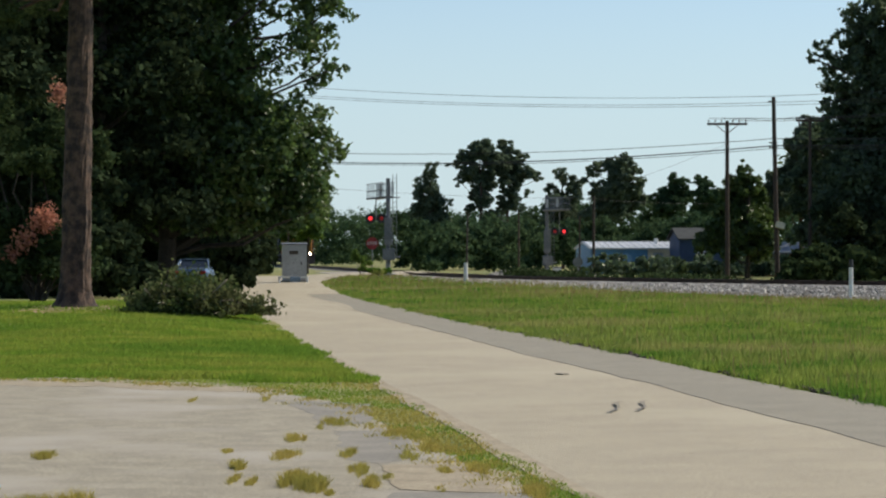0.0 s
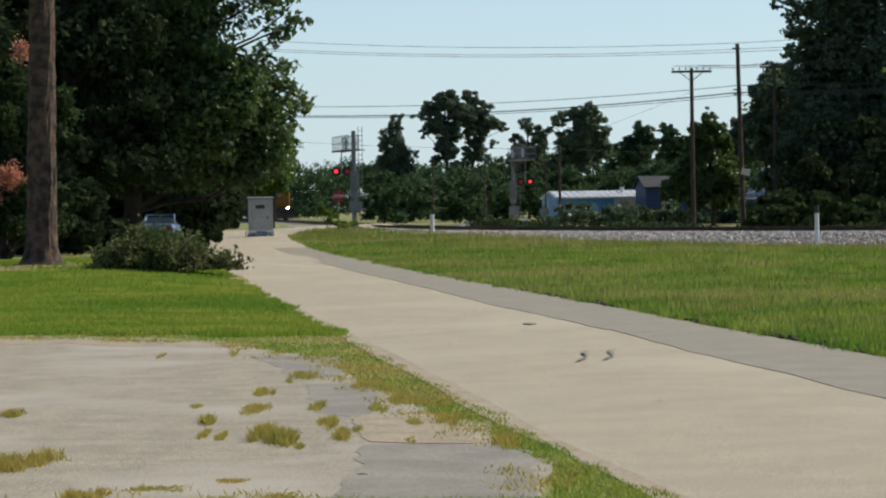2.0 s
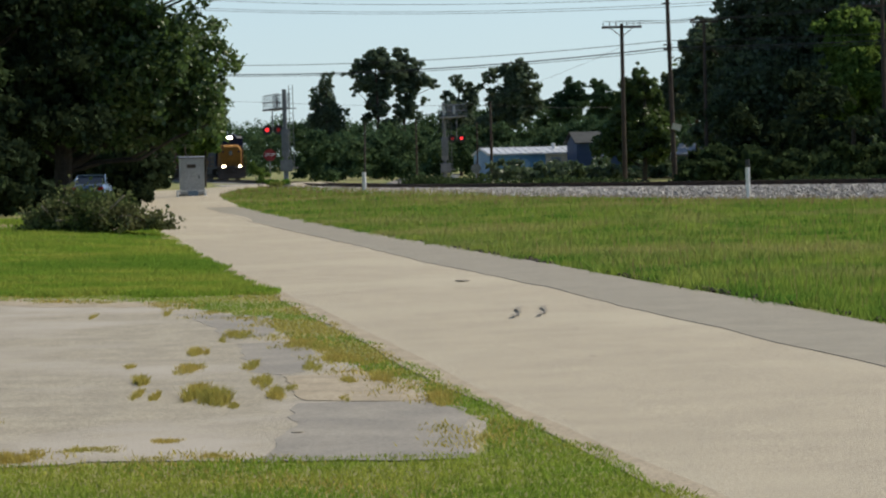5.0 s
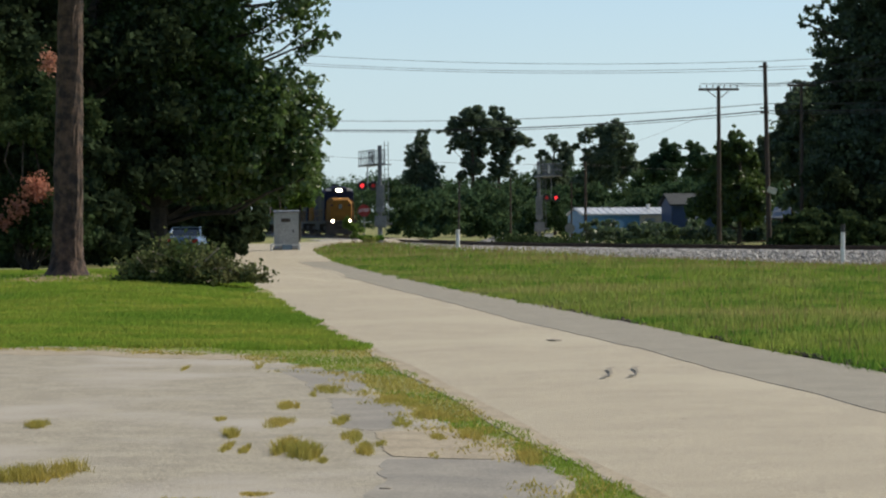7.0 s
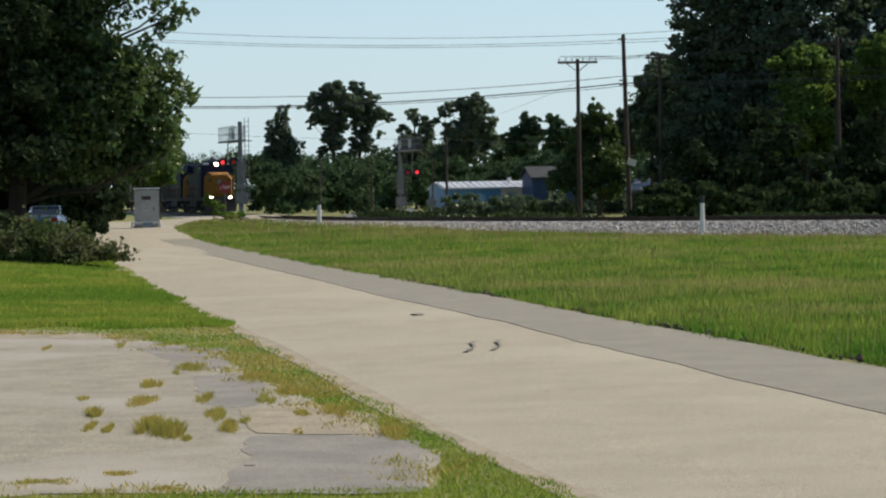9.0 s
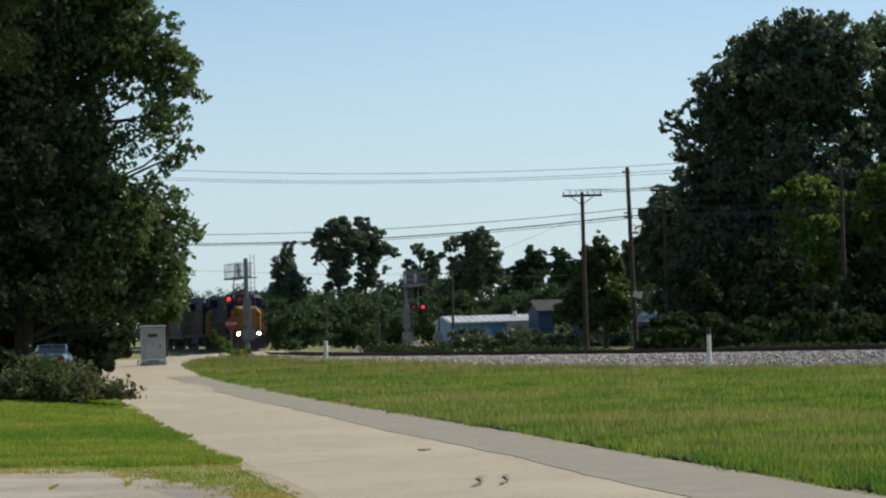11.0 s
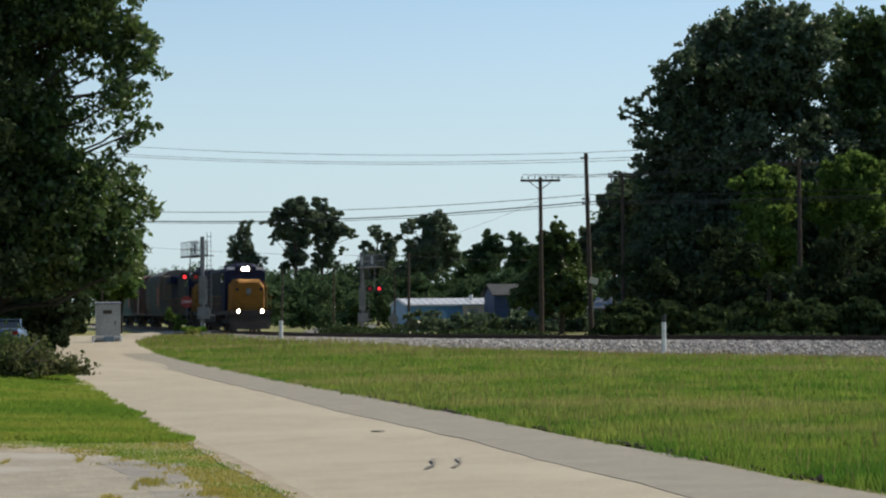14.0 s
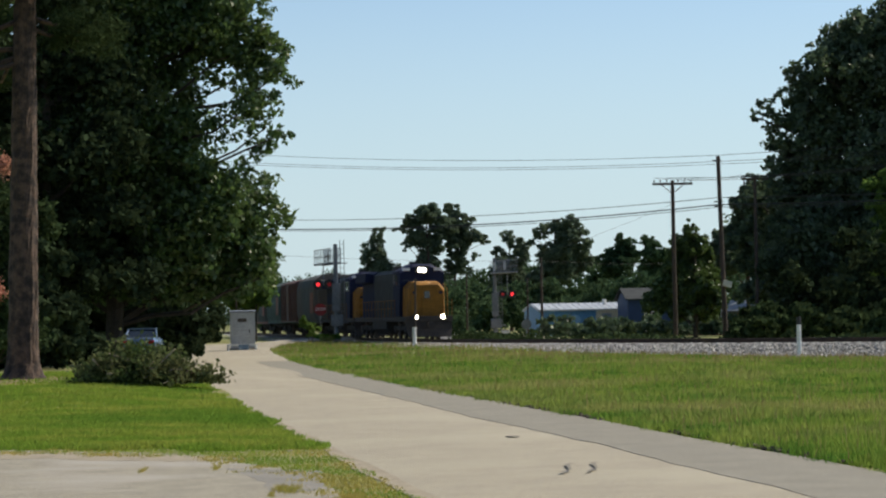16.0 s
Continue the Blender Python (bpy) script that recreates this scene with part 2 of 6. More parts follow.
M = {
    "ground": mat("meadow_soil", (0.17, 0.19, 0.045), (0.22, 0.20, 0.07), 0.95, scale=0.5, fine=9, bump=0.5, third=(0.10, 0.14, 0.03)),
    "lawn": mat("mown_grass", (0.12, 0.19, 0.03), (0.18, 0.20, 0.05), 0.95, scale=0.8, fine=25, bump=0.6),
    "straw": mat("pine_straw_soil", (0.30, 0.20, 0.11), (0.20, 0.15, 0.08), 0.95, scale=1.2, fine=30, bump=0.6),
    "road": mat("worn_asphalt", (0.375, 0.333, 0.248), (0.335, 0.297, 0.222), 0.9, scale=1.3, fine=85, bump=0.6, mix=0.85, third=(0.40, 0.36, 0.27)),
    "patch": mat("grey_asphalt", (0.215, 0.20, 0.160), (0.25, 0.23, 0.182), 0.9, scale=1.6, fine=85, bump=0.4, mix=0.7),
    "pad": mat("old_parking_asphalt", (0.315, 0.286, 0.218), (0.255, 0.232, 0.18), 0.9, scale=2.6, fine=60, bump=0.6, mix=0.9, third=(0.36, 0.33, 0.28)),
    "padpatch": mat("dark_parking_patch", (0.25, 0.232, 0.195), (0.19, 0.178, 0.155), 0.9, scale=1.5, fine=45, bump=0.35, mix=0.5),
    "dirt": mat("sandy_dirt", (0.335, 0.287, 0.205), (0.265, 0.225, 0.16), 0.95, scale=2.5, fine=35, bump=0.5),
    "soil": mat("dark_soil", (0.085, 0.066, 0.045), (0.055, 0.043, 0.03), 0.95, scale=6, fine=40, bump=0.5),
    "tar": mat("tar_marks", (0.235, 0.21, 0.165), (0.20, 0.18, 0.14), 0.85, scale=8, fine=60),
    "bark": mat("pine_bark", (0.105, 0.066, 0.046), (0.026, 0.019, 0.016), 0.95, scale=5, fine=18, bump=1.0),
    "trunk": mat("oak_bark", (0.06, 0.048, 0.038), (0.035, 0.03, 0.025), 0.95, scale=4, fine=20, bump=0.9),
    "pole": mat("creosote_pole", (0.075, 0.05, 0.035), (0.04, 0.03, 0.024), 0.9, scale=2, fine=30, bump=0.4),
    "stone": mat("ballast_stone", (0.43, 0.415, 0.385), (0.25, 0.24, 0.225), 0.9, scale=3, fine=20, bump=0.5, island=0.5),
    "ballast": mat("ballast_bed", (0.22, 0.212, 0.20), (0.14, 0.135, 0.128), 0.95, scale=9, fine=25, bump=1.0),
    "rail": mat("rusty_rail", (0.09, 0.055, 0.04), (0.05, 0.035, 0.028), 0.7, 0.4, scale=3, fine=30),
    "tie": mat("wooden_sleeper", (0.10, 0.08, 0.065), (0.05, 0.042, 0.036), 0.95, scale=3, fine=22, bump=0.5),
    "alu": mat("dull_aluminium", (0.22, 0.23, 0.24), (0.14, 0.15, 0.155), 0.6, 0.4, scale=2, fine=20),
    "grey": mat("grey_painted_steel", (0.42, 0.43, 0.43), (0.36, 0.37, 0.37), 0.55, 0.1, scale=1.4, fine=18),
    "black": mat("black_paint", (0.018, 0.018, 0.019), (0.03, 0.03, 0.03), 0.6, scale=3, fine=25),
    "white": mat("white_paint", (0.76, 0.77, 0.76), (0.66, 0.66, 0.64), 0.6, scale=3, fine=20),
    "dim": mat("dark_red_lens", (0.10, 0.012, 0.012), None, 0.25, scale=4, fine=40),
    "sign_red": mat("red_sign", (0.30, 0.03, 0.028), (0.22, 0.025, 0.025), 0.6, scale=3, fine=20),
    "blue_wall": mat("blue_metal_siding", (0.10, 0.27, 0.46), (0.085, 0.22, 0.39), 0.6, scale=0.8, fine=9),
    "pale_blue": mat("pale_blue_siding", (0.22, 0.40, 0.58), (0.19, 0.35, 0.52), 0.6, scale=0.8, fine=9),
    "cream": mat("cream_siding", (0.62, 0.56, 0.42), (0.55, 0.49, 0.37), 0.7, scale=0.8, fine=9),
    "roof_pale": mat("pale_metal_roof", (0.60, 0.62, 0.63), (0.52, 0.54, 0.55), 0.45, 0.2, scale=1, fine=10),
    "navy_wall": mat("dark_blue_wall", (0.03, 0.06, 0.15), (0.025, 0.05, 0.12), 0.7, scale=1, fine=10),
    "brick_wall": mat("red_brown_wall", (0.22, 0.075, 0.05), (0.16, 0.06, 0.045), 0.85, scale=2, fine=14),
    "house_wall": mat("light_grey_siding", (0.30, 0.33, 0.34), (0.26, 0.285, 0.29), 0.7, scale=1, fine=10),
    "loco_yellow": mat("loco_yellow_paint", (0.27, 0.125, 0.02), (0.19, 0.09, 0.017), 0.75, scale=1.5, fine=14, spec=0.2),
    "loco_blue": mat("loco_blue_paint", (0.013, 0.018, 0.05), (0.011, 0.015, 0.038), 0.75, scale=1.2, fine=14, spec=0.2),
    "loco_grey": mat("loco_grey_paint", (0.055, 0.06, 0.06), (0.038, 0.042, 0.042), 0.75, scale=1.2, fine=12, spec=0.2),
    "under": mat("dirty_running_gear", (0.035, 0.03, 0.027), (0.05, 0.042, 0.036), 0.85, scale=3, fine=20),
    "steel": mat("worn_wheel_steel", (0.16, 0.13, 0.11), (0.10, 0.08, 0.07), 0.6, 0.5, scale=3, fine=20),
    "glass": mat("dark_window_glass", (0.02, 0.025, 0.03), None, 0.08, scale=2, fine=9, spec=0.8),
    "hopper_grey": mat("hopper_grey_paint", (0.14, 0.155, 0.14), (0.10, 0.108, 0.10), 0.85, scale=0.8, fine=10, third=(0.17, 0.14, 0.115), spec=0.2),
    "hopper_rust": mat("hopper_rusty_red", (0.30, 0.10, 0.07), (0.22, 0.085, 0.06), 0.7, scale=1.5, fine=12),
    "box_brown": mat("boxcar_brown", (0.15, 0.065, 0.045), (0.11, 0.05, 0.04), 0.7, scale=1, fine=12),
    "hopper_green": mat("hopper_pale_green", (0.14, 0.19, 0.165), (0.11, 0.145, 0.13), 0.85, scale=0.9, fine=10, spec=0.2),
    "car_blue": mat("metallic_blue_paint", (0.20, 0.29, 0.41), (0.18, 0.26, 0.37), 0.25, 0.5, scale=1, fine=200, mix=0.1),
    "suv_paint": mat("dark_teal_paint", (0.055, 0.085, 0.09), (0.05, 0.075, 0.08), 0.18, 0.3, scale=1, fine=200, mix=0.1),
    "chrome": mat("chrome", (0.75, 0.77, 0.78), (0.68, 0.70, 0.71), 0.12, 1.0, scale=2, fine=20, mix=0.1),
    "tail_red": mat("red_tail_lens", (0.42, 0.015, 0.02), (0.36, 0.012, 0.016), 0.15, scale=3, fine=20, mix=0.1),
    "tail_clear": mat("clear_tail_lens", (0.72, 0.66, 0.62), None, 0.15, scale=3, fine=20, mix=0.1),
    "tyre": mat("tyre_rubber", (0.022, 0.022, 0.022), (0.03, 0.03, 0.03), 0.85, scale=4, fine=40),
    "wire": mat("black_cable", (0.03, 0.03, 0.032), None, 0.7, scale=2, fine=20),
    "bloom": leaf_mat("coral_blossom", (0.50, 0.22, 0.15), (0.42, 0.25, 0.18), 0.35, 0.25),
    "oak": leaf_mat("oak_leaves", (0.060, 0.110, 0.032), (0.096, 0.148, 0.042), 0.42, 0.45, gloss=0.04),
    "oak_dark": leaf_mat("dark_oak_leaves", (0.068, 0.106, 0.060), (0.098, 0.140, 0.070), 0.42, 0.45, gloss=0.03),
    # leaf tone darkened to carry the deep shade of the left trees
    "shade_leaf": leaf_mat("painted_shade_leaves", (0.030, 0.045, 0.024), (0.043, 0.062, 0.030), 0.2, 0.4),
    # yellow-green leaves, brightened so the colour itself gives the sunlit look
    "lime": leaf_mat("painted_sunlit_leaves", (0.15, 0.23, 0.055), (0.11, 0.18, 0.045), 0.5, 0.35),
    # far needles, paler and bluer: distance haze is mixed into the colour
    "needle": leaf_mat("hazed_pine_needles", (0.112, 0.156, 0.104), (0.142, 0.182, 0.114), 0.45, 0.4),
    # dark copy of the needles with shade put into the colour
    "shade_green": leaf_mat("painted_shade_greens", (0.040, 0.062, 0.026), (0.055, 0.080, 0.034), 0.25, 0.4),
    "woods": leaf_mat("far_woods_leaves", (0.056, 0.098, 0.050), (0.080, 0.124, 0.058), 0.34, 0.4, scale=0.15),
    "brush": leaf_mat("cut_brush_leaves", (0.085, 0.12, 0.04), (0.12, 0.13, 0.06), 0.3, 0.45, scale=1.5),
    "grass": leaf_mat("tall_grass", (0.092, 0.200, 0.030), (0.25, 0.325, 0.062), 0.44, 0.24, scale=0.6, third=(0.295, 0.305, 0.10)),
    "turf": leaf_mat("lawn_blades", (0.20, 0.31, 0.042), (0.32, 0.36, 0.068), 0.4, 0.25, scale=0.7, third=(0.16, 0.27, 0.038)),
    "dry": leaf_mat("dry_weeds", (0.46, 0.37, 0.105), (0.36, 0.335, 0.085), 0.35, 0.25, scale=1.5),
    "seed": leaf_mat("seed_heads", (0.30, 0.22, 0.11), (0.24, 0.20, 0.09), 0.3, 0.3, scale=0.8),
    "headlight": glow_mat("headlamp_glass", (1.0, 0.86, 0.62), 60.0),
    "ditch": glow_mat("ditch_lamp_glass", (1.0, 0.82, 0.56), 40.0),
    "red_lit": glow_mat("lit_red_lens", (1.0, 0.04, 0.05), 1.3),
    "red_half": glow_mat("half_lit_red_lens", (0.45, 0.02, 0.025), 0.10),
}

# ---------------------------------------------------------------- mesh helpers


def part(name, bm, material, parent=None, label=""):
    me = bpy.data.meshes.new(name)
    bm.to_mesh(me)
    bm.free()
    me.materials.append(material)
    ob = new(name, me)
    ob.parent = parent
    if label:
        ob["label"] = label
    return ob


def box(bm, c, s, turn=None, bevel=0.0):
    vs = bmesh.ops.create_cube(bm, size=1.0)["verts"]
    m = Matrix.Translation(c) @ (turn or Matrix.Identity(4)) @ Matrix.Diagonal((*s, 1))
    bmesh.ops.transform(bm, matrix=m, verts=vs)
    if bevel:
        es = list({e for v in vs for e in v.link_edges})
        bmesh.ops.bevel(bm, geom=es, offset=bevel, segments=2, affect="EDGES", profile=0.7)


def rod(bm, p, q, r, r2=None, seg=10):
    p, q = Vector(p), Vector(q)
    d = q - p
    m = Matrix.Translation((p + q) / 2) @ d.to_track_quat("Z", "Y").to_matrix().to_4x4()
    bmesh.ops.create_cone(bm, cap_ends=True, segments=seg, radius1=r, radius2=r if r2 is None else r2, depth=d.length, matrix=m)


def prism(bm, profile, x0, x1):
    """A closed (y, z) profile drawn out from x0 to x1."""
    a = [bm.verts.new((x0, y, z)) for y, z in profile]
    b = [bm.verts.new((x1, y, z)) for y, z in profile]
    k = len(profile)
    bm.faces.new(a[::-1])
    bm.faces.new(b)
    for i in range(k):
        bm.faces.new((a[i], a[(i + 1) % k], b[(i + 1) % k], b[i]))
    bmesh.ops.recalc_face_normals(bm, faces=bm.faces[:])


def empty(name, m, label, category, group=""):
    ob = new(name)
    ob.matrix_basis = m
    return tagged(ob, label, category, group)


def poly_mesh(name, verts, size, material, parent=None):
    """A mesh of separate polygons of `size` corners, from an array of corners."""
    verts = np.ascontiguousarray(verts, dtype=np.float32).reshape(-1, 3)
    me = bpy.data.meshes.new(name)
    k = len(verts)
    me.vertices.add(k)
    me.vertices.foreach_set("co", verts.ravel())
    me.loops.add(k)
    me.loops.foreach_set("vertex_index", np.arange(k, dtype=np.int32))
    me.polygons.add(k // size)
    me.polygons.foreach_set("loop_start", np.arange(0, k, size, dtype=np.int32))
    me.update(calc_edges=True)
    me.materials.append(material)
    ob = new(name, me)
    ob.parent = parent
    return ob


def smooth(a, b, x):
    t = np.clip((x - a) / (b - a), 0, 1)
    return t * t * (3 - 2 * t)


# ---------------------------------------------------------------- the lie of the land


def spline(points, step=0.5):
    """A smooth line through plan points, by even steps of length."""
    p = np.array(points, float)
    p = np.vstack([2 * p[0] - p[1], p, 2 * p[-1] - p[-2]])
    out = []
    for i in range(1, len(p) - 2):
        t = np.linspace(0, 1, 40, endpoint=False)[:, None]
        a, b, c, d = p[i - 1], p[i], p[i + 1], p[i + 2]
        out.append(0.5 * (2 * b + (c - a) * t + (2 * a - 5 * b + 4 * c - d) * t ** 2 + (3 * b - a - 3 * c + d) * t ** 3))
    q = np.vstack(out + [p[-2][None]])
    s = np.concatenate([[0], np.cumsum(np.hypot(*np.diff(q, axis=0).T))])
    k = np.arange(0, s[-1], step)
    return np.stack([np.interp(k, s, q[:, 0]), np.interp(k, s, q[:, 1])], 1)


def normals_of(line):
    d = np.gradient(line, axis=0)
    d /= np.hypot(*d.T)[:, None]
    return np.stack([-d[:, 1], d[:, 0]], 1)  # to the left of the way


TRACK = spline([(-70, 560), (-39, 435.2), (-22.0, 339.2), (-13.5, 272), (-7.9, 224), (-3.05, 183.2), (1.8, 147.84), (6.9, 124), (14.6, 102.4), (22.5, 87.2), (34, 68.8), (50, 48), (90, 3.2)])
TRACK_S = np.arange(len(TRACK)) * 0.5


def rail_z(y):
    """Height of the rail heads: the line falls gently towards the crossing."""
    return np.interp(y, [90, 145], [0.66, 0.50])


def on_track(s):
    return np.array([np.interp(s, TRACK_S, TRACK[:, 0]), np.interp(s, TRACK_S, TRACK[:, 1])])


def track_distance(x, y):
    """Distance to the track's middle, for arrays."""
    pts = np.stack([np.ravel(x), np.ravel(y)], 1)
    near = TRACK[::4]
    out = np.empty(len(pts))
    for i in range(0, len(pts), 20000):
        c = pts[i:i + 20000]
        out[i:i + 20000] = np.sqrt(((c[:, None] - near[None]) ** 2).sum(-1)).min(1)
    return out.reshape(np.shape(x))


def height(x, y):
    """Ground: level, a low rise round the pine, a bank up to the crossing and the track, lower land beyond it."""
    x, y = np.asarray(x, float), np.asarray(y, float)
    h = 0.28 * smooth(136, 165, y)
    h = h + 0.36 * np.exp(-(((x + 9.5) / 6.0) ** 2 + ((y - 67) / 14.0) ** 2)) * smooth(-3.2, -6.0, x)
    away = x - np.interp(y, TRACK[::-1, 1], TRACK[::-1, 0])
    h = h + (-0.14 - h) * smooth(1.0, 8.0, away)
    near = np.interp(y, [83, 106, 128, 155], [0.0, 0.12, 0.24, 0.30]) * smooth(15, 3.0, track_distance(x, y))
    return np.where(away < 0, np.maximum(h, near), h)


def ribbon(name, line, lefts, rights, z, material, depth=0.25, wobble=0.0, seed=1, crown=0.03):
    """A paved strip along a line: top, sides and an uneven edge."""
    rng = np.random.default_rng(seed)
    nrm = normals_of(line)
    k = len(line)
    wl, wr = (np.convolve(rng.normal(0, 1, k + 4), np.ones(5) / 5, "valid") * wobble for _ in range(2))
    L = line + nrm * (np.broadcast_to(lefts, k) + wl)[:, None]
    R = line - nrm * (np.broadcast_to(rights, k) + wr)[:, None]
    C = (L + R) / 2
    bm = bmesh.new()
    rows = []
    for i in range(k):
        row = []
        for q, dz in ((L[i], -depth), (L[i], 0), (C[i], crown), (R[i], 0), (R[i], -depth)):
            row.append(bm.verts.new((q[0], q[1], z(q[0], q[1]) + dz)))
        rows.append(row)
    for a, b in zip(rows, rows[1:]):
        for j in range(4):
            bm.faces.new((a[j], a[j + 1], b[j + 1], b[j]))
    bmesh.ops.recalc_face_normals(bm, faces=bm.faces[:])
    return part(name, bm, material)


# ---------------------------------------------------------------- ground, roads
def build_ground():
    xs = np.concatenate([[-2500, -800, -300, -120], np.arange(-60, 62, 1.5), [120, 300, 800, 2500]])
    ys = np.concatenate([[-2500, -600, -150, -40], np.arange(-10, 216, 2.0), [250, 320, 480, 900, 2000, 4900]])
    X, Y = np.meshgrid(xs, ys)
    Z = height(X, Y)
    bm = bmesh.new()
    v = [[bm.verts.new((X[j, i], Y[j, i], Z[j, i])) for i in range(len(xs))] for j in range(len(ys))]
    for j in range(len(ys) - 1):
        for i in range(len(xs) - 1):
            bm.faces.new((v[j][i], v[j][i + 1], v[j + 1][i + 1], v[j + 1][i]))
    tagged(part("ground", bm, M["ground"]), "green summer meadow and verge ground", "ground", kind="structure")


ROAD = spline([(7.4, -12.8), (4.45, 9.6), (3.2, 19.2), (0.82, 39.84), (-2.0, 64), (-5.0, 92.8), (-7.7, 124.8), (-8.9, 144), (-8.6, 158.4)], 1.0)
STREET = spline([(-90, 134.4), (-40, 140.8), (-20, 148.8), (-12, 156.8), (-4, 172.8), (2, 183.2), (7.2, 192.8), (10.4, 211.2), (10.2, 240), (8.6, 284.8)], 1.0)
CROSSING = (-2.2, 176)


def road_z(x, y):
    return float(height(x, y)) + 0.005


def street_z(x, y):
    d = math.hypot(x - CROSSING[0], y - CROSSING[1])
    return float(height(x, y)) + 0.016 + 0.20 * math.exp(-((d / 6.5) ** 2))


def build_roads():
    tagged(ribbon("road", ROAD, 2.42, 2.38, road_z, M["road"], wobble=0.10), "sun-bleached narrow asphalt road with crumbling edges", "road", kind="structure")
    cut = ROAD[10:122]
    tagged(ribbon("road_repair_strip", cut, -0.80, 2.34, lambda x, y: road_z(x, y) + 0.020, M["patch"], 0.02, 0.12, 3, 0.004), "darker grey asphalt strip laid along the road edge", "road patch", kind="structure")
    rng = np.random.default_rng(3)
    wave = np.convolve(rng.normal(0, 1, len(cut) + 4), np.ones(5) / 5, "valid") * 0.12
    tagged(ribbon("road_seam", cut, -0.79 + wave, 0.815 - wave, lambda x, y: road_z(x, y) + 0.026, M["tar"], 0.008, 0.0, 4, 0.0), "thin dark cracked joint along the repaired strip", "road seam", kind="structure")
    tagged(ribbon("street", STREET, 3.4, 3.4, street_z, M["road"], 0.7, 0.06, 5), "asphalt cross street rising to the level crossing", "street", kind="structure")


def flat(name, outline, z, material, seed, thick=0.05, rag=0.12, step=0.35):
    """A paved patch with a ragged outline."""
    rng = np.random.default_rng(seed)
    p = np.array(outline + [outline[0]], float)
    pts = []
    for a, b in zip(p, p[1:]):
        k = max(1, int(np.hypot(*(b - a)) / step))
        for t in np.arange(k) / k:
            pts.append(a + (b - a) * t + rng.normal(0, rag, 2) * 0.5)
    bm = bmesh.new()
    lo = [bm.verts.new((x, y, z - thick)) for x, y in pts]
    hi = [bm.verts.new((x, y, z)) for x, y in pts]
    bm.faces.new(hi)
    for i in range(len(pts)):
        j = (i + 1) % len(pts)
        bm.faces.new((lo[i], lo[j], hi[j], hi[i]))
    bmesh.ops.recalc_face_normals(bm, faces=bm.faces[:])
    bmesh.ops.triangulate(bm, faces=[f for f in bm.faces if len(f.verts) > 4])
    return part(name, bm, material)


PAD = [(-14, 14.72), (0.75, 14.4), (0.85, 16), (0.30, 19.52), (-0.20, 22.24), (-0.70, 26.08), (-1.35, 29.12), (-2.3, 31.68), (-5.0, 33.6), (-14, 34.24)]


def build_pad():
    tagged(flat("parking_pad", PAD, 0.008, M["pad"], 4, rag=0.12), "old cracked parking area with weeds in the joints", "pavement", kind="structure")
    a = [(-1.83, 29.15), (-0.77, 28.29), (-0.66, 25.51), (-0.86, 24.8), (-1.14, 24.8), (-1.39, 26.87)]
    tagged(flat("asphalt_patch", a, 0.0102, M["padpatch"], 5, 0.002, 0.05, 0.22), "dark asphalt patch in the parking area", "pavement", kind="structure")
    a = [(-0.97, 23.99), (-0.38, 23.96), (-0.26, 21.91), (-0.33, 20.51), (-0.53, 20.2), (-0.72, 20.64), (-0.86, 22.13)]
    tagged(flat("asphalt_patch", a, 0.0104, M["padpatch"], 15, 0.002, 0.05, 0.22), "dark asphalt patch in the parking area", "pavement", kind="structure")
    b = [(-0.36, 17.71), (0.04, 17.76), (0.54, 17.5), (0.78, 17.09), (0.64, 14.2), (0.23, 14.16), (-0.47, 14.33), (-0.41, 15.27), (-0.32, 16.38)]
    tagged(flat("asphalt_patch", b, 0.0106, M["padpatch"], 6, 0.002, 0.05, 0.22), "dark asphalt patch in the parking area", "pavement", kind="structure")
    c = [(-0.47, 20.0), (0.05, 20.38), (0.62, 19.11), (0.52, 17.67), (0.04, 17.82), (-0.32, 17.99)]
    tagged(flat("sandy_patch", c, 0.0128, M["dirt"], 7, 0.002, 0.05, 0.22), "washed-out sandy dirt on the parking area", "dirt", kind="structure")
    d = [(-14, 32.96), (-5.2, 32.48), (-2.6, 30.88), (-1.9, 31.04), (-2.6, 32.48), (-5.0, 34.56), (-14, 35.2)]
    tagged(flat("dirt_edge", d, 0.0100, M["dirt"], 8, 0.004, 0.25), "bare sandy dirt between lawn and parking area", "dirt", kind="structure")


tagged(ribbon("dirt_shoulder", ROAD, -2.30, 2.72, lambda x, y: road_z(x, y) - 0.006, M["dirt"], 0.03, 0.12, 9, 0.0), "crumbling sandy dirt along the road edge", "dirt", kind="structure")
tagged(ribbon("dirt_shoulder", ROAD, 2.50, -2.30, lambda x, y: road_z(x, y) + 0.003, M["dirt"], 0.03, 0.10, 10, 0.0), "crumbling sandy dirt along the road edge", "dirt", kind="structure")


